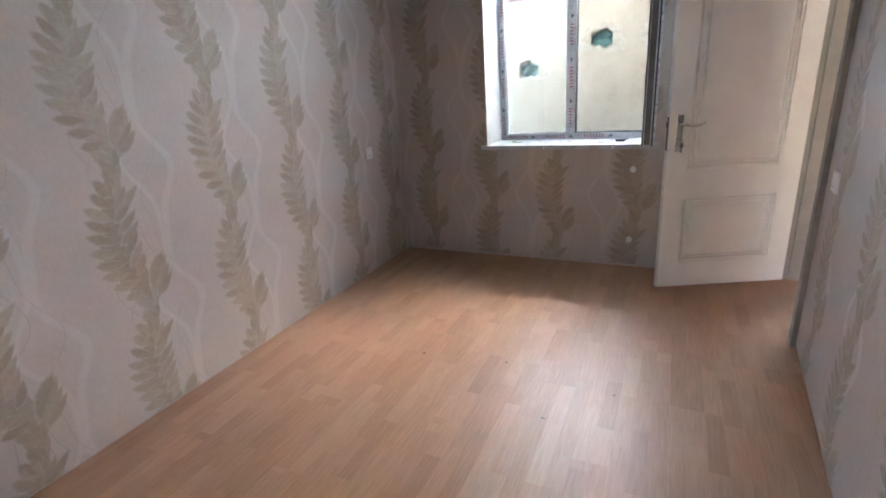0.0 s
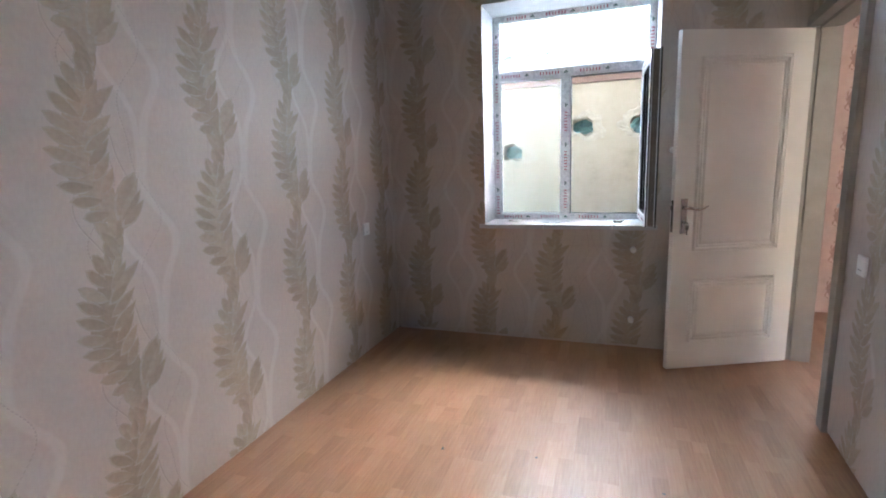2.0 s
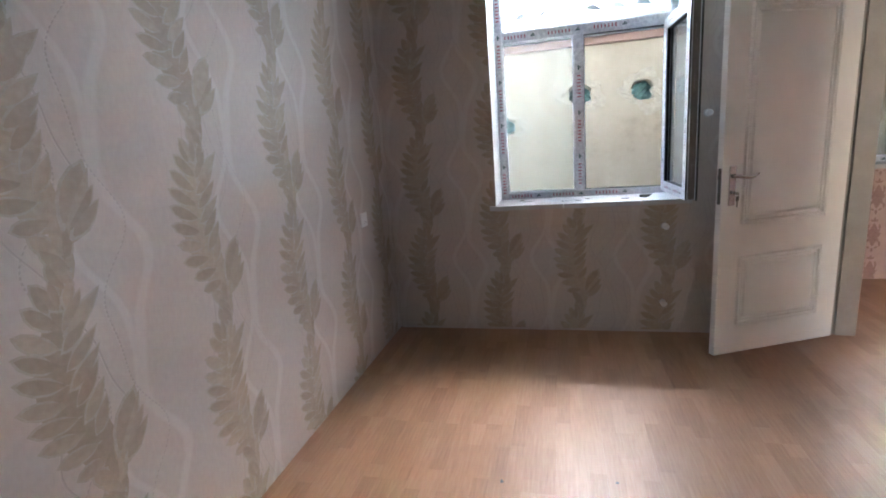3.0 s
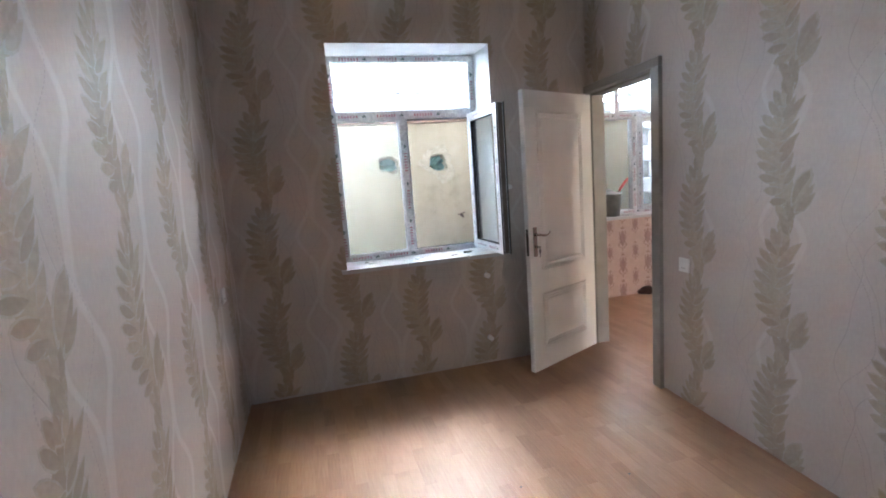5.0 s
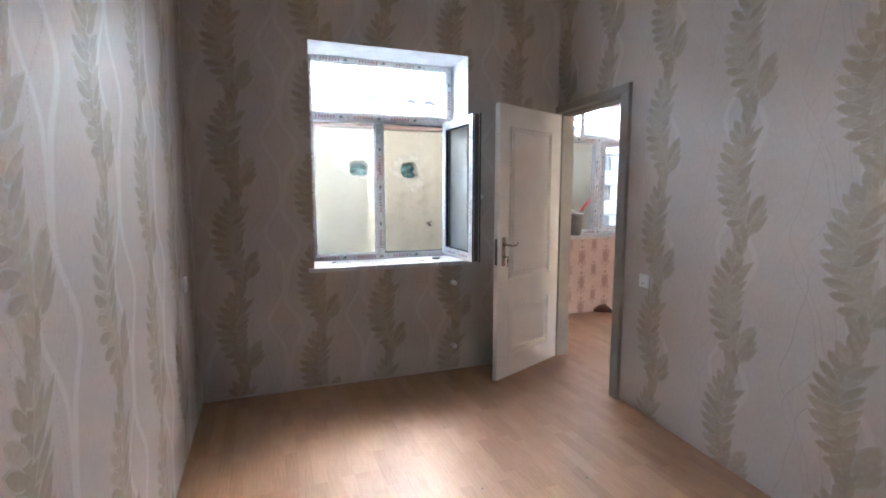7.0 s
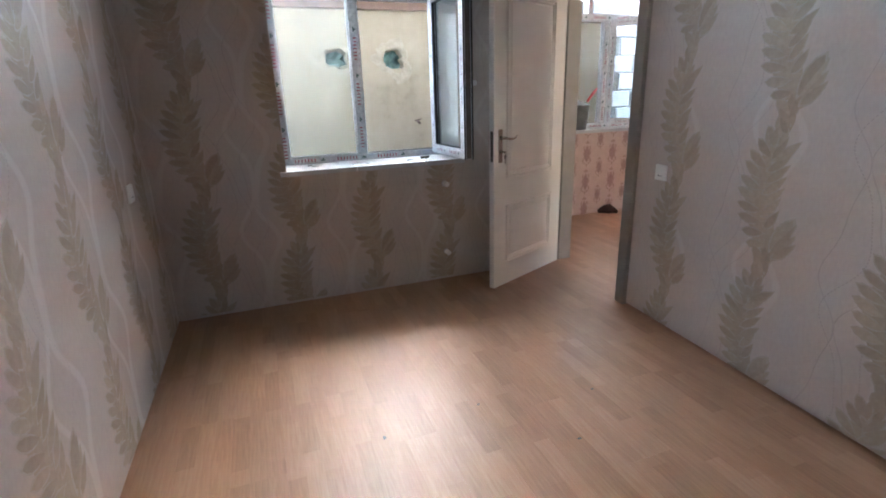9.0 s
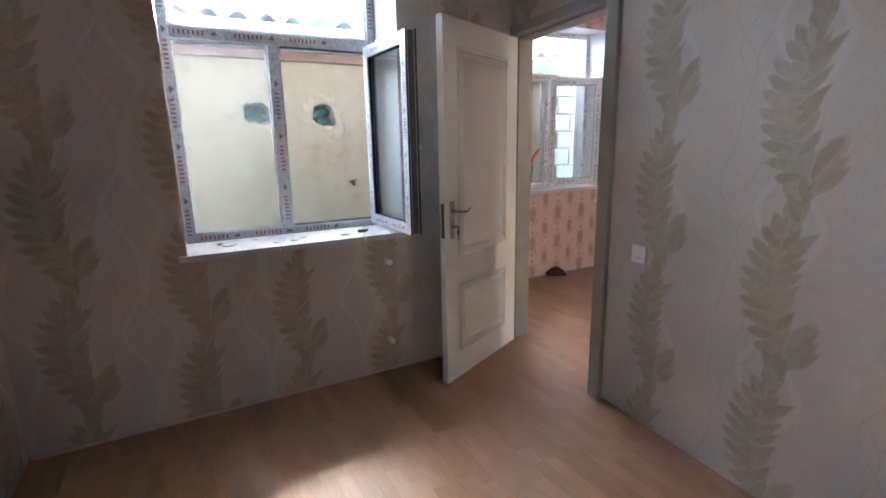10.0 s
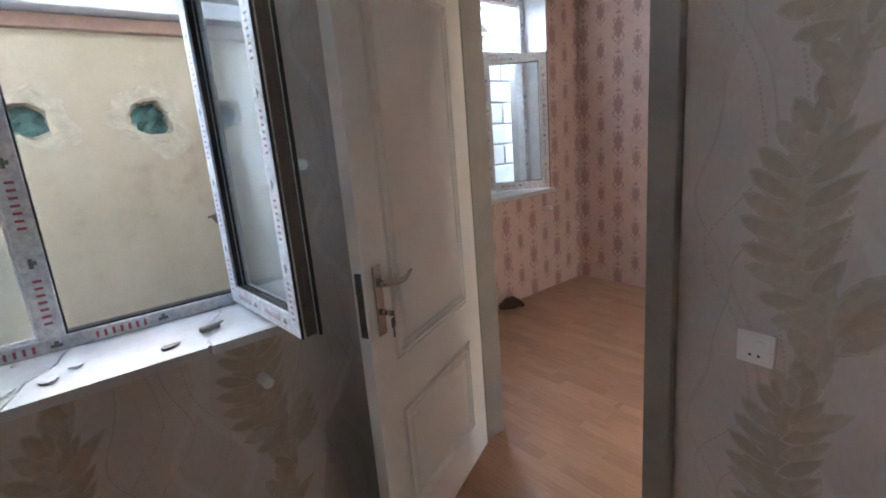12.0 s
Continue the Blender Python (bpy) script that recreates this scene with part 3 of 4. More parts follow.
def sash(name, w, h, m, parent, mat):
    """An opening sash; hinge edge at x = 0, room face y = 0, outer face y = 0.06."""
    s = new(name)
    s.parent = parent
    s.matrix_basis = m
    f = 0.062
    rng = random.Random(3)
    for nm, x0, x1, z0, z1 in (("stile", 0, f, 0, h), ("stile", w - f, w, 0, h), ("rail", f, w - f, 0, f), ("rail", f, w - f, h - f, h)):
        bm = bmesh.new()
        box(bm, x0, x1, 0.0, 0.058, z0, z1, 0.003)
        ob = part(nm, bm, FILM, s)
        bm = bmesh.new()
        for yy in (0.0, 0.0586):
            film_print(bm, *((z0, z1) if nm == "stile" else (x0, x1)), yy, (x0 + x1) / 2 if nm == "stile" else (z0 + z1) / 2, nm == "stile", rng, 0.8)
        part("film_print", bm, (PRINTF, PRINTG), ob, "faded printing on the protective film")
    bm = bmesh.new()
    box(bm, f - 0.003, w - f + 0.003, 0.026, 0.032, f - 0.003, h - f + 0.003)
    g = part("pane", bm, mat, s)
    g.visible_shadow = False
    bm = bmesh.new()
    for a, b, c, d in ((f, w - f, f, f + 0.0025), (f, w - f, h - f - 0.0025, h - f), (f, f + 0.0025, f, h - f), (w - f - 0.0025, w - f, f, h - f)):
        box(bm, a, b, 0.016, 0.025, c, d)
        box(bm, a, b, 0.033, 0.050, c, d)
    part("gasket", bm, SEAL, s)
    bm = bmesh.new()
    box(bm, w + 0.0005, w + 0.006, 0.010, 0.044, 0.004, h - 0.004)
    for k in range(4):
        box(bm, w + 0.006, w + 0.010, 0.020, 0.030, 0.12 + k * 0.24, 0.20 + k * 0.24)
    part("locking_rail", bm, BROWN_SHADE, s, "locking rail on the sash edge, its shade painted in dark brown")
    bm = bmesh.new()
    box(bm, w + 0.0005, w + 0.005, -0.006, 0.004, -0.004, h + 0.004)
    box(bm, w + 0.0005, w + 0.004, 0.050, 0.058, 0.0, h)
    part("seal", bm, SEAL, s, "black rubber seal")
    return s


X0, X1, Z0, Z1 = WIN
win = thing("window_1", "white plastic window in printed protective film, one sash open inward", "window", M_WIN, kind="structure")
YF = 0.33
bar("frame_post", X0 + 0.003, X0 + 0.05, YF, YF + 0.07, Z0 + 0.006, Z1 - 0.003, win)
bar("frame_post", X1 - 0.05, X1 - 0.003, YF, YF + 0.07, Z0 + 0.006, Z1 - 0.003, win)
bar("frame_rail", X0 + 0.05, X1 - 0.05, YF, YF + 0.07, Z0 + 0.006, 0.912, win)
bar("frame_rail", X0 + 0.05, X1 - 0.05, YF, YF + 0.07, Z1 - 0.045, Z1 - 0.003, win)
bar("transom", X0 + 0.05, X1 - 0.05, YF - 0.002, YF + 0.07, 1.932, 1.998, win)
bar("mullion", -0.702, -0.636, YF - 0.003, YF + 0.07, 0.912, 1.932, win)
pane(win, X0 + 0.05, X1 - 0.05, YF + 0.035, 1.998, Z1 - 0.045, GLASS)
pane(win, X0 + 0.05, -0.702, YF + 0.035, 0.912, 1.932, DUST_GLARE)
bm = bmesh.new()
for a, b, c, d in ((-0.636, -0.630, 0.912, 1.932), (X1 - 0.056, X1 - 0.05, 0.912, 1.932), (-0.63, X1 - 0.056, 0.912, 0.918), (-0.63, X1 - 0.056, 1.926, 1.932)):
    box(bm, a, b, YF + 0.012, YF + 0.05, c, d)
part("seal", bm, SEAL, win, "black rubber seal round the opening")
# The sash's dusty pane is lightened in place of a sky reflection.
sash("open_sash", 0.565, 1.062, pose(-0.092, YF - 0.012, 0.89, 0, 0, 272.0) @ Matrix.Diagonal((1, -1, 1, 1)), win, DUST_GLARE)
bm = bmesh.new()
for z in (0.95, 1.86):
    tube(bm, [(-0.082, YF - 0.012, z), (-0.082, YF - 0.012, z + 0.07)], 0.009, 8)
part("hinge", bm, WHITEP, win)

X0, X1, Z0, Z1 = WIN2
win2 = thing("window_2", "white plastic window in printed film, sash ajar, in the next room", "window", M_WIN2, kind="structure")
YG = 0.23
bar("frame_post", X0 + 0.003, X0 + 0.05, YG, YG + 0.07, Z0 + 0.006, Z1 - 0.003, win2)
bar("frame_post", X1 - 0.05, X1 - 0.003, YG, YG + 0.07, Z0 + 0.006, Z1 - 0.003, win2)
bar("frame_rail", X0 + 0.05, X1 - 0.05, YG, YG + 0.07, Z0 + 0.006, 0.945, win2)
bar("frame_rail", X0 + 0.05, X1 - 0.05, YG, YG + 0.07, Z1 - 0.045, Z1 - 0.003, win2)
bar("transom", X0 + 0.05, X1 - 0.05, YG - 0.002, YG + 0.07, 1.982, 2.045, win2)
bar("mullion", 2.195, 2.255, YG - 0.003, YG + 0.07, 0.945, 1.982, win2)
bar("transom_post", 1.975, 2.03, YG - 0.003, YG + 0.07, 2.045, Z1 - 0.045, win2)
pane(win2, X0 + 0.05, 1.975, YG + 0.035, 2.045, Z1 - 0.045, GLASS)
pane(win2, 2.03, X1 - 0.05, YG + 0.035, 2.045, Z1 - 0.045, GLASS)
pane(win2, X0 + 0.05, 2.195, YG + 0.035, 0.945, 1.982, DUST_GLARE)
sash("ajar_sash", 0.51, 1.06, pose(2.255, YG - 0.012, 0.935, 0, 0, -43.0), win2, GLASS)


# ---- sills ----
def sill(name, x0, x1, z, depth, m, label, cracks, rng):
    s = thing(name, label, "window sill", m, kind="structure")
    edges = [x0] + cracks + [x1]
    for a, b in zip(edges, edges[1:]):
        bm = bmesh.new()
        n, dz = 7, rng.uniform(0, 0.002)
        if a == x0:
            left = [(a, -0.03 + (depth + 0.03) * k / n) for k in range(n + 1)]
        else:
            left = keep
        if b == x1:
            right = [(b, -0.03 + (depth + 0.03) * k / n) for k in range(n + 1)]
        else:
            right = [(b + rng.uniform(-0.025, 0.025) - 0.16 * (0.5 - k / n), -0.03 + (depth + 0.03) * k / n) for k in range(n + 1)]
        keep = [(x + 0.004 + rng.uniform(0.0, 0.008), y) for x, y in right]
        prism(bm, left[::-1] + right, z - 0.028, z + dz, 2)
        part("slab", bm, SILL, s)
    return s


rng = random.Random(21)
sill("sill_1", -1.26, -0.037, 0.869, YF - 0.004, M_WIN, "cracked white sill board dusted with plaster", [-0.72, -0.27], rng)
sill("sill_2", WIN2[0] - 0.03, WIN2[1] + 0.035, 0.901, YG - 0.004, M_WIN2, "white sill board in the next room", [], rng)


def flake(name, x, y, z, size, mat, label, rng, thick=0.004, group=""):
    bm = bmesh.new()
    n = 7
    pts = [(size * rng.uniform(0.5, 1.0) * math.cos(2 * math.pi * k / n) * 1.5, size * rng.uniform(0.4, 0.9) * math.sin(2 * math.pi * k / n)) for k in range(n)]
    prism(bm, pts, 0, thick, 2)
    ob = tagged(mesh_object(name, bm, mat), label, "debris", group)
    ob.matrix_basis = pose(x, y, z, 0, 0, rng.uniform(0, 180))
    return ob


for k in range(9):
    flake("plaster_flake", rng.choice((-0.72, -0.30, -0.95)) + rng.uniform(-0.12, 0.12), 3.6 + rng.uniform(0.02, 0.28), 0.8745, rng.uniform(0.008, 0.03), rng.choice((SILL, PLASTER, CONCR)), "broken flake of plaster on the sill", rng, rng.uniform(0.002, 0.006), "plaster flakes on the sill")
bm = bmesh.new()
box(bm, -0.03, 0.03, -0.011, 0.011, 0, 0.016, 0.003)
tube(bm, [(0.018, 0, 0.012), (0.05, 0.012, 0.012)], 0.004, 6)
tagged(mesh_object("window_catch", bm, DARKM), "loose black window catch lying on the sill", "catch").matrix_basis = pose(-0.285, 3.70, 0.875, 0, 0, 12)


# ---- fittings on the walls ----
def pipe_cap(x, z, y=Y_WIN):
    c = thing("pipe_cap", "white plastic plug on a heating pipe outlet", "pipe cap", pose(x, y, z, 90, 0, 0), "pipe caps on the window walls")
    bm = bmesh.new()
    tube(bm, [(0, 0, -0.01), (0, 0, 0.03)], 0.011, 12)
    part("pipe", bm, WHITEP, c)
    bm = bmesh.new()
    tube(bm, [(0, 0, 0.018), (0, 0, 0.020), (0, 0, 0.05), (0, 0, 0.055)], [0.015, 0.018, 0.018, 0.013], 16)
    part("plug", bm, WHITEP, c)
    bm = bmesh.new()
    tube(bm, [(0, 0, 0.0005), (0, 0, 0.004)], [0.022, 0.018], 16)
    part("collar", bm, PLASTER, c, "smear of plaster round the pipe")


pipe_cap(-0.182, 0.703)
pipe_cap(-0.183, 0.206)
pipe_cap(0.035, 1.362)
pipe_cap(2.74, 0.735, Y_WIN2)


def socket(m):
    s = thing("wall_socket", "white double-pin wall socket on the papered wall", "socket", m, "wall sockets")
    bm = bmesh.new()
    box(bm, -0.042, 0.042, -0.012, 0.0, -0.042, 0.042, 0.004)
    part("cover", bm, WHITEP, s)
    bm = bmesh.new()
    box(bm, -0.034, 0.034, -0.0138, -0.0115, -0.034, 0.034, 0.001)
    part("insert", bm, WHITEP, s)
    bm = bmesh.new()
    box(bm, 0.004, 0.020, -0.0165, -0.0137, 0.012, 0.022, 0.001)
    part("rocker", bm, WHITEP, s, "small white rocker")
    for x in (-0.0095, 0.0095):
        bm = bmesh.new()
        tube(bm, [(x, -0.0137, -0.017), (x, -0.0143, -0.017)], 0.0036, 10)
        part("pin_hole", bm, SEAL, s, "dark contact hole")


socket(M_RIGHT @ pose((Y_WIN - 2.475) * 1.003, 0, 0.856))
socket(M_LEFT @ pose(3.10 - (Y_BACK - 0.3), 0, 0.89))

c = thing("lamp_holder", "bare white lamp holder hanging from the ceiling", "lamp holder", pose(-0.30, 2.25, H_CEIL))
bm = bmesh.new()
tube(bm, [(0, 0, -0.014), (0, 0, -0.012), (0, 0, 0.0)], [0.02, 0.032, 0.036], 18)
part("rose", bm, WHITEP, c)
bm = bmesh.new()
tube(bm, [(0, 0, -0.012), (0.002, 0, -0.03)], 0.003, 6)
part("wire", bm, DARKM, c, "short dark wire")
bm = bmesh.new()
tube(bm, [(0.002, 0, -0.028), (0.002, 0, -0.032), (0.002, 0, -0.06), (0.002, 0, -0.064)], [0.012, 0.017, 0.019, 0.015], 14)
part("socket", bm, WHITEP, c)

# ---- next room: bucket with a trowel, rag at the wall ----
b = thing("bucket", "grey plastic bucket crusted with plaster on the sill", "bucket", pose(1.84, 4.885, 0.903))
bm = bmesh.new()
tube(bm, [(0, 0, 0.0), (0, 0, 0.004), (0, 0, 0.235), (0, 0, 0.25)], [0.078, 0.082, 0.102, 0.107], 28)
part("tub", bm, BUCKET, b)
bm = bmesh.new()
rr = random.Random(2)
tube(bm, [(0, 0, 0.2505), (0, 0, 0.262), (0.01, 0, 0.275)], [0.104, 0.085, 0.03], 16)
for v in bm.verts:
    v.co += Vector((rr.uniform(-1, 1), rr.uniform(-1, 1), rr.uniform(-1, 1))) * 0.008
part("plaster_crust", bm, PLASTER, b, "dried white plaster heaped in the bucket")
bm = bmesh.new()
tube(bm, [(0.108 * math.cos(a), 0.108 * math.sin(a), 0.22 - 0.07 * math.sin(a)) for a in [math.pi * i / 12 for i in range(13)]], 0.003, 6)
part("bail", bm, STEEL, b)
t = thing("trowel", "trowel with a red handle stuck in the bucket", "trowel", pose(1.90, 4.875, 1.148))
bm = bmesh.new()
tube(bm, [(0.03, 0, 0.035), (0.06, 0, 0.075), (0.10, 0, 0.12), (0.145, 0, 0.165)], [0.011, 0.014, 0.014, 0.009], 10)
part("handle", bm, REDP, t)
bm = bmesh.new()
tube(bm, [(-0.02, 0, 0.0), (0.0, 0, 0.02), (0.032, 0, 0.036)], 0.005, 6)
box(bm, -0.05, 0.0, -0.03, 0.03, -0.004, 0.0)
part("blade", bm, STEEL, t)

bm = bmesh.new()
rr = random.Random(8)
tube(bm, [(-0.10, 0.03, 0.022), (-0.05, 0.0, 0.045), (0.0, -0.02, 0.05), (0.05, -0.03, 0.035), (0.07, -0.08, 0.018)], [0.02, 0.045, 0.05, 0.035, 0.016], 12)
for v in bm.verts:
    v.co += Vector((rr.uniform(-1, 1), rr.uniform(-1, 1), rr.uniform(-0.6, 1))) * 0.008
    v.co.z = max(v.co.z, 0.001)
tagged(mesh_object("rag", bm, RUST), "crumpled dark brown rag at the foot of the wall", "rag").matrix_basis = pose(2.14, 4.69, 0)
for x, y, r in ((-1.05, 2.05, 0.010), (-0.35, 1.75, 0.008), (-0.62, 2.1, 0.006), (-0.1, 2.0, 0.006)):
    flake("floor_crumb", x, y, 0.0005, r, CONCR, "small dark crumb on the laminate floor", rng, 0.003, "crumbs on the floor")

# ---- laminate floor ----
bm = bmesh.new()
box(bm, -2.6, 3.7, -1.6, 5.0, -0.5, -0.010)
floor = tagged(mesh_object("floor", bm, CONCR), "orange-brown laminate floor in narrow strips, faintly glossy", "floor", kind="structure")
PW, PL = 0.1925, 1.285
plank_meshes = {}


def plank(x, y0, y1):
    L = round(y1 - y0, 3)
    if L not in plank_meshes:
        e, w, h = 0.0003, PW - 0.0001, L - 0.0001
        v = [(e, e, 0), (w - e, e, 0), (w - e, h - e, 0), (e, h - e, 0), (0, 0, -e), (w, 0, -e), (w, h, -e), (0, h, -e), (0, 0, -0.009), (w, 0, -0.009), (w, h, -0.009), (0, h, -0.009)]
        f = [(0, 1, 2, 3)] + [(k + 4, (k + 1) % 4 + 4, (k + 1) % 4, k) for k in range(4)] + [(k + 8, (k + 1) % 4 + 8, (k + 1) % 4 + 4, k + 4) for k in range(4)]
        me = bpy.data.meshes.new("plank")
        me.from_pydata(v, [], f)
        me.materials.append(FLOOR)
        plank_meshes[L] = me
    ob = new("plank", plank_meshes[L])
    ob.parent = floor
    ob.matrix_basis = pose(x, y0, 0)


row, x = 0, -2.0
while x < X_FAR:
    end = 3.597 if x + PW / 2 < 0.74 else 4.767
    y = -1.0 - (row % 3) * 0.425
    while y < end - 0.02:
        a, b_ = max(y, -1.0), min(y + PL, end)
        if b_ - a > 0.03:
            plank(x, round(a, 3), round(b_, 3))
        y += PL
    row += 1
    x += PW


# ---- wallpaper relief ----
TS, WS = (0.0, 0.16, 0.38, 0.62, 0.84, 1.0), (0.16, 0.72, 1.0, 0.84, 0.42, 0.0)
ROUND = (0.14, 0.56, 0.90, 1.0, 0.70, 0.0)


def leaf_shape(bm, x, z, length, angle, width, lift, bend=0.0, inner=False, WS=WS):
    """One embossed leaf on the plane y = 0, rising a little from the paper, tip at the given angle in degrees; inner: a
    rim in a painted highlight tone with a darker blade set in it.
    """
    a = radians(angle)
    ca, sa = math.cos(a), math.sin(a)

    def blade(t0, t1, wide, y0, rise, mi):
        def at(t, w, y):
            t = t0 + (t1 - t0) * t
            px, pz = t * length, w * width * wide + bend * length * t * t
            return bm.verts.new((x + px * ca - pz * sa, y, z + px * sa + pz * ca))
        mid = [at(t, 0, -y0 - rise * (w + 0.2)) for t, w in zip(TS, WS)]
        for s in (1, -1):
            edge = [at(t, s * w, -y0) for t, w in zip(TS[:-1], WS[:-1])]
            for k in range(len(TS) - 1):
                q = [mid[k], mid[k + 1]] + ([edge[k + 1]] if k < len(TS) - 2 else []) + [edge[k]]
                f = bm.faces.new(q if s > 0 else q[::-1])
                f.smooth, f.material_index = True, mi
    if inner:
        blade(0.0, 1.0, 1.0, lift, 0.0012, 1)
        blade(0.10, 0.93, 0.74, lift + 0.0009, 0.0016, 0)
    else:
        blade(0.0, 1.0, 1.0, lift, 0.0019, 0)


PERIOD = 0.617
SPINE = ((-0.17, -0.098), (-0.10, -0.125), (-0.03, -0.152), (0.05, -0.168), (0.15, -0.165), (0.25, -0.145), (0.34, -0.115), (0.40, -0.10), (0.47, -0.095))


def spine(h):
    """The garland's stem: its offset sideways at the height h."""
    for (h0, s0), (h1, s1) in zip(SPINE, SPINE[1:]):
        if h <= h1:
            k = (h - h0) / (h1 - h0)
            return s0 + (s1 - s0) * k * k * (3 - 2 * k)
    return SPINE[-1][1]


def plume(bm, u, z, rng):
    """One repeat of the garland, measured from the tip of the larger curled leaf: a feathered body, the pair of curled leaves at its foot and the leafy neck below them."""
    def jig(d):
        return rng.uniform(-d, d)
    # body, filled between the fringes
    n, rows = 14, []
    for k in range(n + 1):
        h = -0.165 + 0.49 * k / n
        t = k / n
        w = 0.064 * math.sin(math.pi * min(1.0, 0.12 + 0.95 * t)) ** 0.6 + 0.008
        c = u + spine(h)
        rows.append([bm.verts.new((c + s * w, y, z + h)) for s, y in ((-0.95, -0.0008), (0.0, -0.0021), (0.95, -0.0008))])
    for a, b in zip(rows, rows[1:]):
        for k in range(2):
            bm.faces.new((a[k], a[k + 1], b[k + 1], b[k])).smooth = True
    # left fringe, from downward at the foot to upward at the crown
    for k in range(11):
        h = -0.135 + 0.0445 * k
        length = (0.10, 0.118, 0.126, 0.130, 0.132, 0.132, 0.130, 0.124, 0.114, 0.102, 0.088)[k]
        angle = (196, 188, 181, 175, 169, 163, 157, 150, 141, 130, 116)[k]
        leaf_shape(bm, u + spine(h) + 0.012, z + h, length, angle + jig(3), 0.0235, 0.0013 + 0.0003 * (k % 2), -0.12, True, ROUND)
    # right fringe: barbs that sweep upward
    for k in range(7):
        h = -0.075 + 0.048 * k
        leaf_shape(bm, u + spine(h) + 0.004, z + h, (0.112, 0.124, 0.132, 0.138, 0.14, 0.135, 0.12)[k], (52, 44, 38, 33, 31, 34, 46)[k] + jig(4), 0.0225, 0.0013 + 0.0003 * (k % 2), 0.14, True)
    # long tip at the shoulder and the crown beside it
    leaf_shape(bm, u + spine(0.20) + 0.012, z + 0.205, 0.152, 32 + jig(2), 0.025, 0.0021, 0.12, True)
    for k, a in enumerate((104, 88, 70)):
        leaf_shape(bm, u + spine(0.27) + (k - 1) * 0.02, z + 0.265, 0.088, a + jig(4), 0.018, 0.0016 + 0.0002 * (k % 2), 0.0, True)
    # the pair of curled leaves
    leaf_shape(bm, u - 0.082, z - 0.165, 0.188, 71, 0.034, 0.0026, -0.16, True, ROUND)
    leaf_shape(bm, u - 0.078, z - 0.170, 0.178, 60, 0.030, 0.0022, -0.04, True)
    leaf_shape(bm, u - 0.074, z - 0.178, 0.150, 49, 0.028, 0.0019, 0.02, True)
    leaf_shape(bm, u - 0.070, z - 0.190, 0.134, 39, 0.025, 0.0029, 0.06, True)
    leaf_shape(bm, u - 0.085, z - 0.200, 0.130, 64, 0.040, 0.0012, 0.0, False)
    # neck
    for k, (s, h, length, angle, w) in enumerate(((-0.085, -0.225, 0.105, 147, 0.026), (-0.082, -0.265, 0.10, 138, 0.023), (-0.088, -0.30, 0.088, 126, 0.021))):
        leaf_shape(bm, u + s, z + h, length, angle + jig(4), w, 0.0016 + 0.0003 * k, -0.14, True, ROUND)
    for k, (s, h, length, angle) in enumerate(((-0.10, -0.30, 0.15, 82), (-0.098, -0.25, 0.12, 74), (-0.095, -0.225, 0.09, 96))):
        leaf_shape(bm, u + s, z + h, length, angle, 0.021, 0.0009 + 0.0002 * k, 0.0, k == 1)


def clip(bm, u0, u1, z0, z1, holes):
    for co, no in (((u0, 0, 0), (-1, 0, 0)), ((u1, 0, 0), (1, 0, 0)), ((0, 0, z0), (0, 0, -1)), ((0, 0, z1), (0, 0, 1))):
        bmesh.ops.bisect_plane(bm, geom=bm.verts[:] + bm.edges[:] + bm.faces[:], plane_co=co, plane_no=no, clear_outer=True)
    for a, b, c, d in holes:
        for co, no in (((a, 0, 0), (1, 0, 0)), ((b, 0, 0), (1, 0, 0)), ((0, 0, c), (0, 0, 1)), ((0, 0, d), (0, 0, 1))):
            bmesh.ops.bisect_plane(bm, geom=bm.verts[:] + bm.edges[:] + bm.faces[:], plane_co=co, plane_no=no)
        gone = [f for f in bm.faces if a < f.calc_center_median().x < b and c < f.calc_center_median().z < d]
        bmesh.ops.delete(bm, geom=gone, context="FACES")


def garlands(owner, feet, u0, u1, holes):
    """Garlands on one wall, each given by its place along the wall and the height of one repeat."""
    bm, rng = bmesh.new(), random.Random(11)
    for u, z in feet:
        z -= PERIOD
        while z < H_CEIL + 0.3:
            plume(bm, u, z, rng)
            z += PERIOD
    clip(bm, u0, u1, 0.016, H_CEIL - 0.086, holes)
    part("leaf_relief", bm, (LEAF, RIM_HIGHLIGHT), owner, "embossed beige leaf garlands", "stuff")


YB = Y_BACK - 0.3
garlands(wall_left, [(1.40 + 0.525 * k - YB, (0.416, 0.715)[k % 2 == 0]) for k in range(-4, 5)], 0.3, 4.9 - 0.002, [])
garlands(wall_window, [(-1.595, 0.394), (-1.07, 0.072), (-0.58, 0.43), (-0.045, -0.005), (0.48, 0.30)], X_LEFT + 0.002, X_CORNER - 0.002, [(WIN[0], WIN[1], WIN[2] - 0.03, WIN[3])])
garlands(wall_right, [((Y_WIN - 2.255 + 0.54 * k) * 1.003, (0.466, 0.157)[k % 2]) for k in range(-2, 7)], 0.002, 4.6, [(-0.1, 0.931, -0.1, 2.09)])
garlands(wall_back, [(-1.0 + 0.53 * k, (0.4, 0.1)[k % 2]) for k in range(-1, 6)], -0.6, 2.0, [(-0.40, -0.15, -0.1, 2.05)])


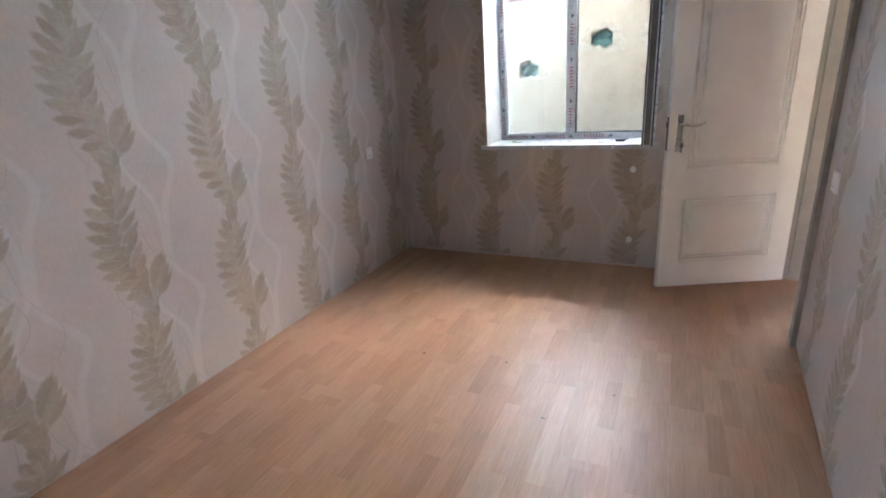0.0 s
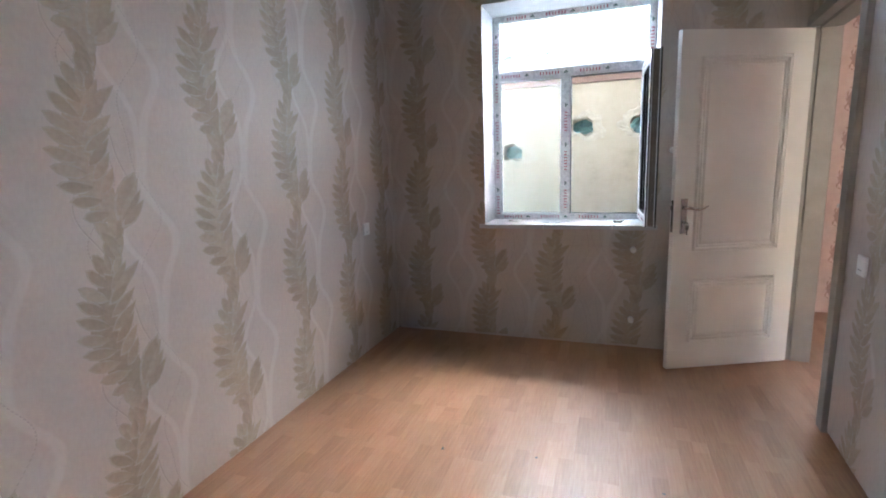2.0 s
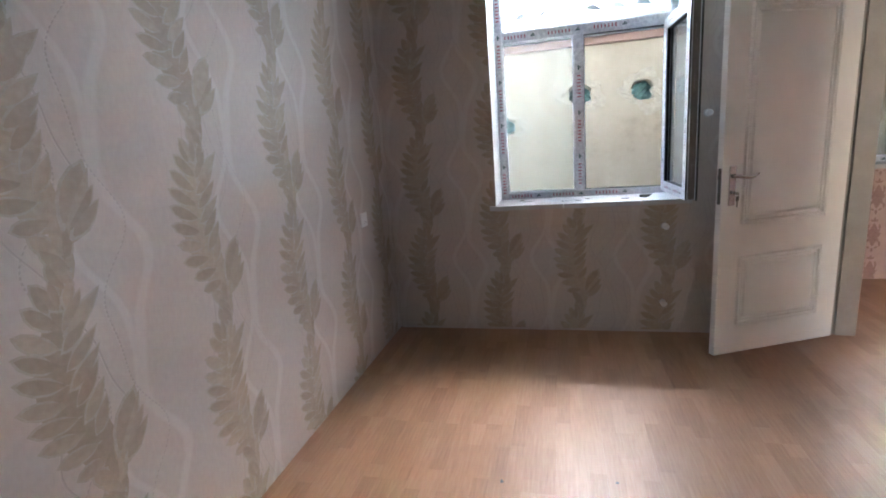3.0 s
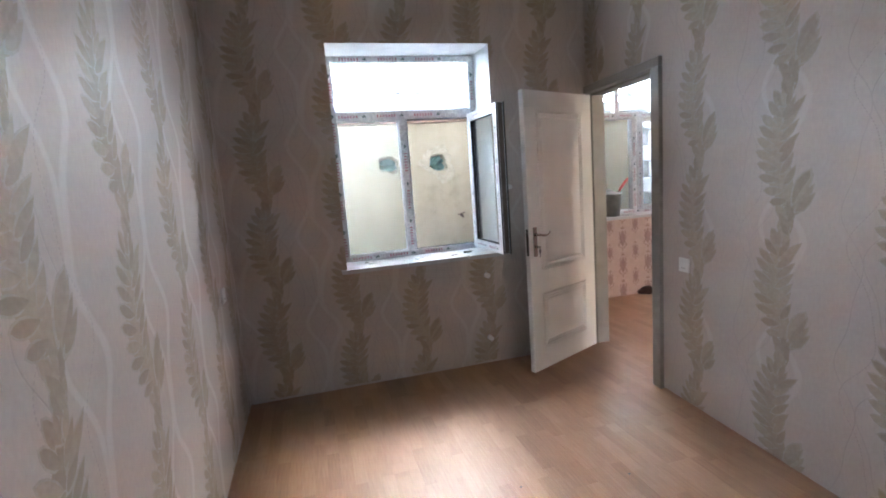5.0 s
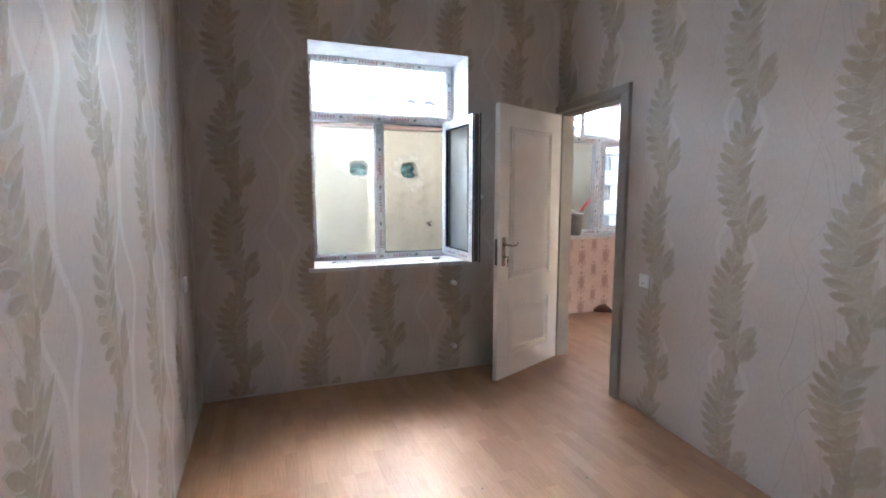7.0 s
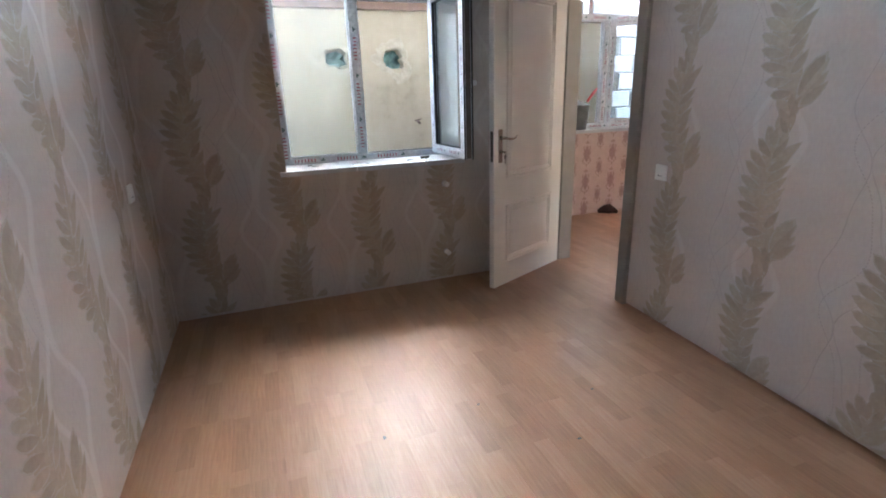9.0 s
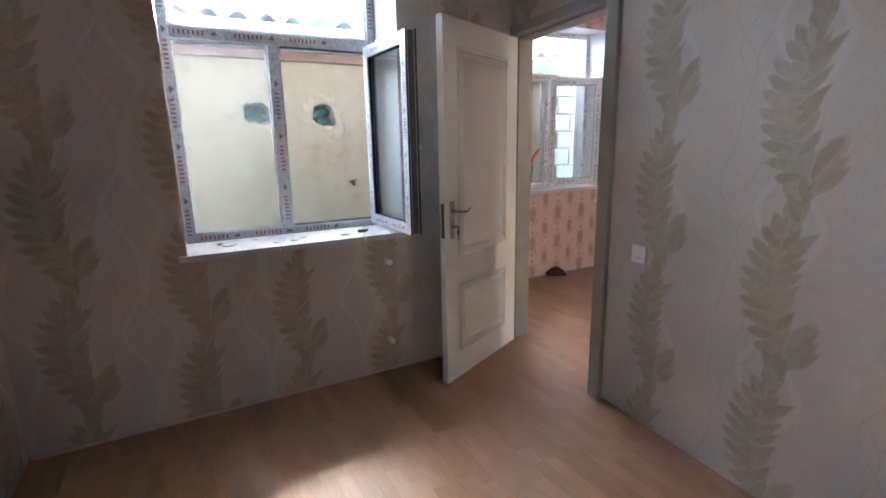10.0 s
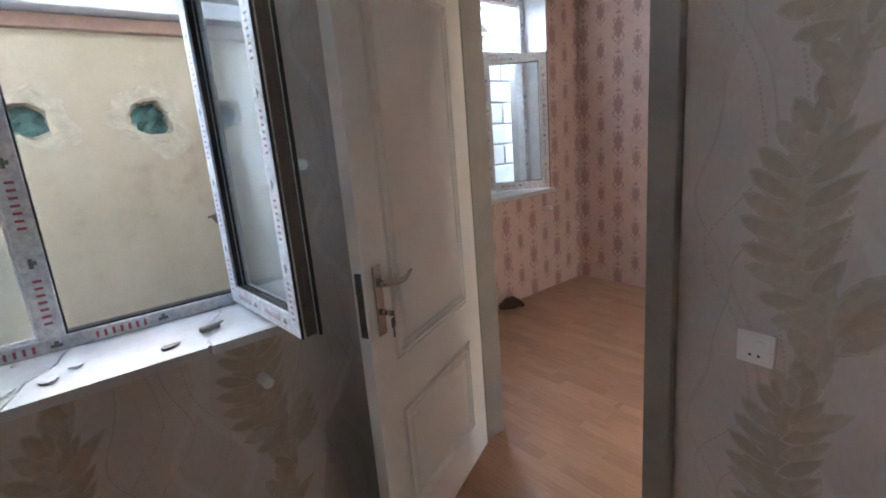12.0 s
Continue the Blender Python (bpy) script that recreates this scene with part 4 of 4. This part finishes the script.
def damask(owner, u0, u1, holes):
    """Pointed medallions in half-drop rows, each of scrolls and petals round a core."""
    bm = bmesh.new()

    def motif(u, z, s):
        for a, length, w in ((90, 0.085, 0.021), (270, 0.075, 0.019), (0, 0.040, 0.014), (180, 0.040, 0.014), (52, 0.058, 0.013), (128, 0.058, 0.013), (308, 0.056, 0.013), (232, 0.056, 0.013), (20, 0.05, 0.009), (160, 0.05, 0.009)):
            leaf_shape(bm, u, z, length * s, a, w * s, 0.0006)
        for side in (1, -1):
            leaf_shape(bm, u + side * 0.030 * s, z + 0.045 * s, 0.032 * s, 90 - side * 20, 0.008 * s, 0.0007, side * 0.5)
            leaf_shape(bm, u + side * 0.034 * s, z - 0.040 * s, 0.034 * s, 270 + side * 35, 0.008 * s, 0.0007, -side * 0.5)
            leaf_shape(bm, u + side * 0.012 * s, z - 0.085 * s, 0.024 * s, 90 - side * 60, 0.006 * s, 0.0007)
            leaf_shape(bm, u + side * 0.006 * s, z + 0.095 * s, 0.022 * s, 90 - side * 50, 0.006 * s, 0.0007)
        leaf_shape(bm, u, z + 0.092 * s, 0.034 * s, 90, 0.008 * s, 0.0007)
        leaf_shape(bm, u, z - 0.082 * s, 0.032 * s, 270, 0.008 * s, 0.0007)
    k, u = 0, u0 - 0.1
    while u < u1 + 0.1:
        z = -0.1 + (0.15 if k % 2 else 0.0)
        while z < H_CEIL:
            motif(u, z, 1.18 if k % 2 else 0.92)
            z += 0.30
        u += 0.165
        k += 1
    clip(bm, u0, u1, 0.003, H_CEIL - 0.086, holes)
    part("damask_relief", bm, DAMASK, owner, "darker rose damask medallions", "stuff")


damask(wall_window_far, 0.83, X_FAR - 0.002, [(WIN2[0], WIN2[1], WIN2[2] - 0.03, WIN2[3])])
damask(wall_far, 0.002, 2.6, [])

# ---- limestone blocks ----
block_meshes = []
rr = random.Random(4)
for k in range(6):
    bm = bmesh.new()
    box(bm, 0, 0.385, -0.022, 0.0, 0, 0.185)
    bmesh.ops.bevel(bm, geom=[e for e in bm.edges if abs(e.verts[0].co.y + 0.022) < 1e-4 and abs(e.verts[1].co.y + 0.022) < 1e-4], offset=0.010, segments=1, affect="EDGES")
    for v in bm.verts:
        v.co += Vector((rr.uniform(-1, 1), rr.uniform(-0.6, 0.6), rr.uniform(-1, 1))) * 0.006
    me = bpy.data.meshes.new("block")
    bm.to_mesh(me)
    bm.free()
    me.materials.append(LIME)
    block_meshes.append(me)
for j in range(16):
    for i in range(9):
        ob = new("block", rr.choice(block_meshes))
        ob.parent = block_wall
        ob.matrix_basis = pose(2.65 + 0.40 * i + (0.2 if j % 2 else 0.0), 0, -0.5 + 0.2 * j)
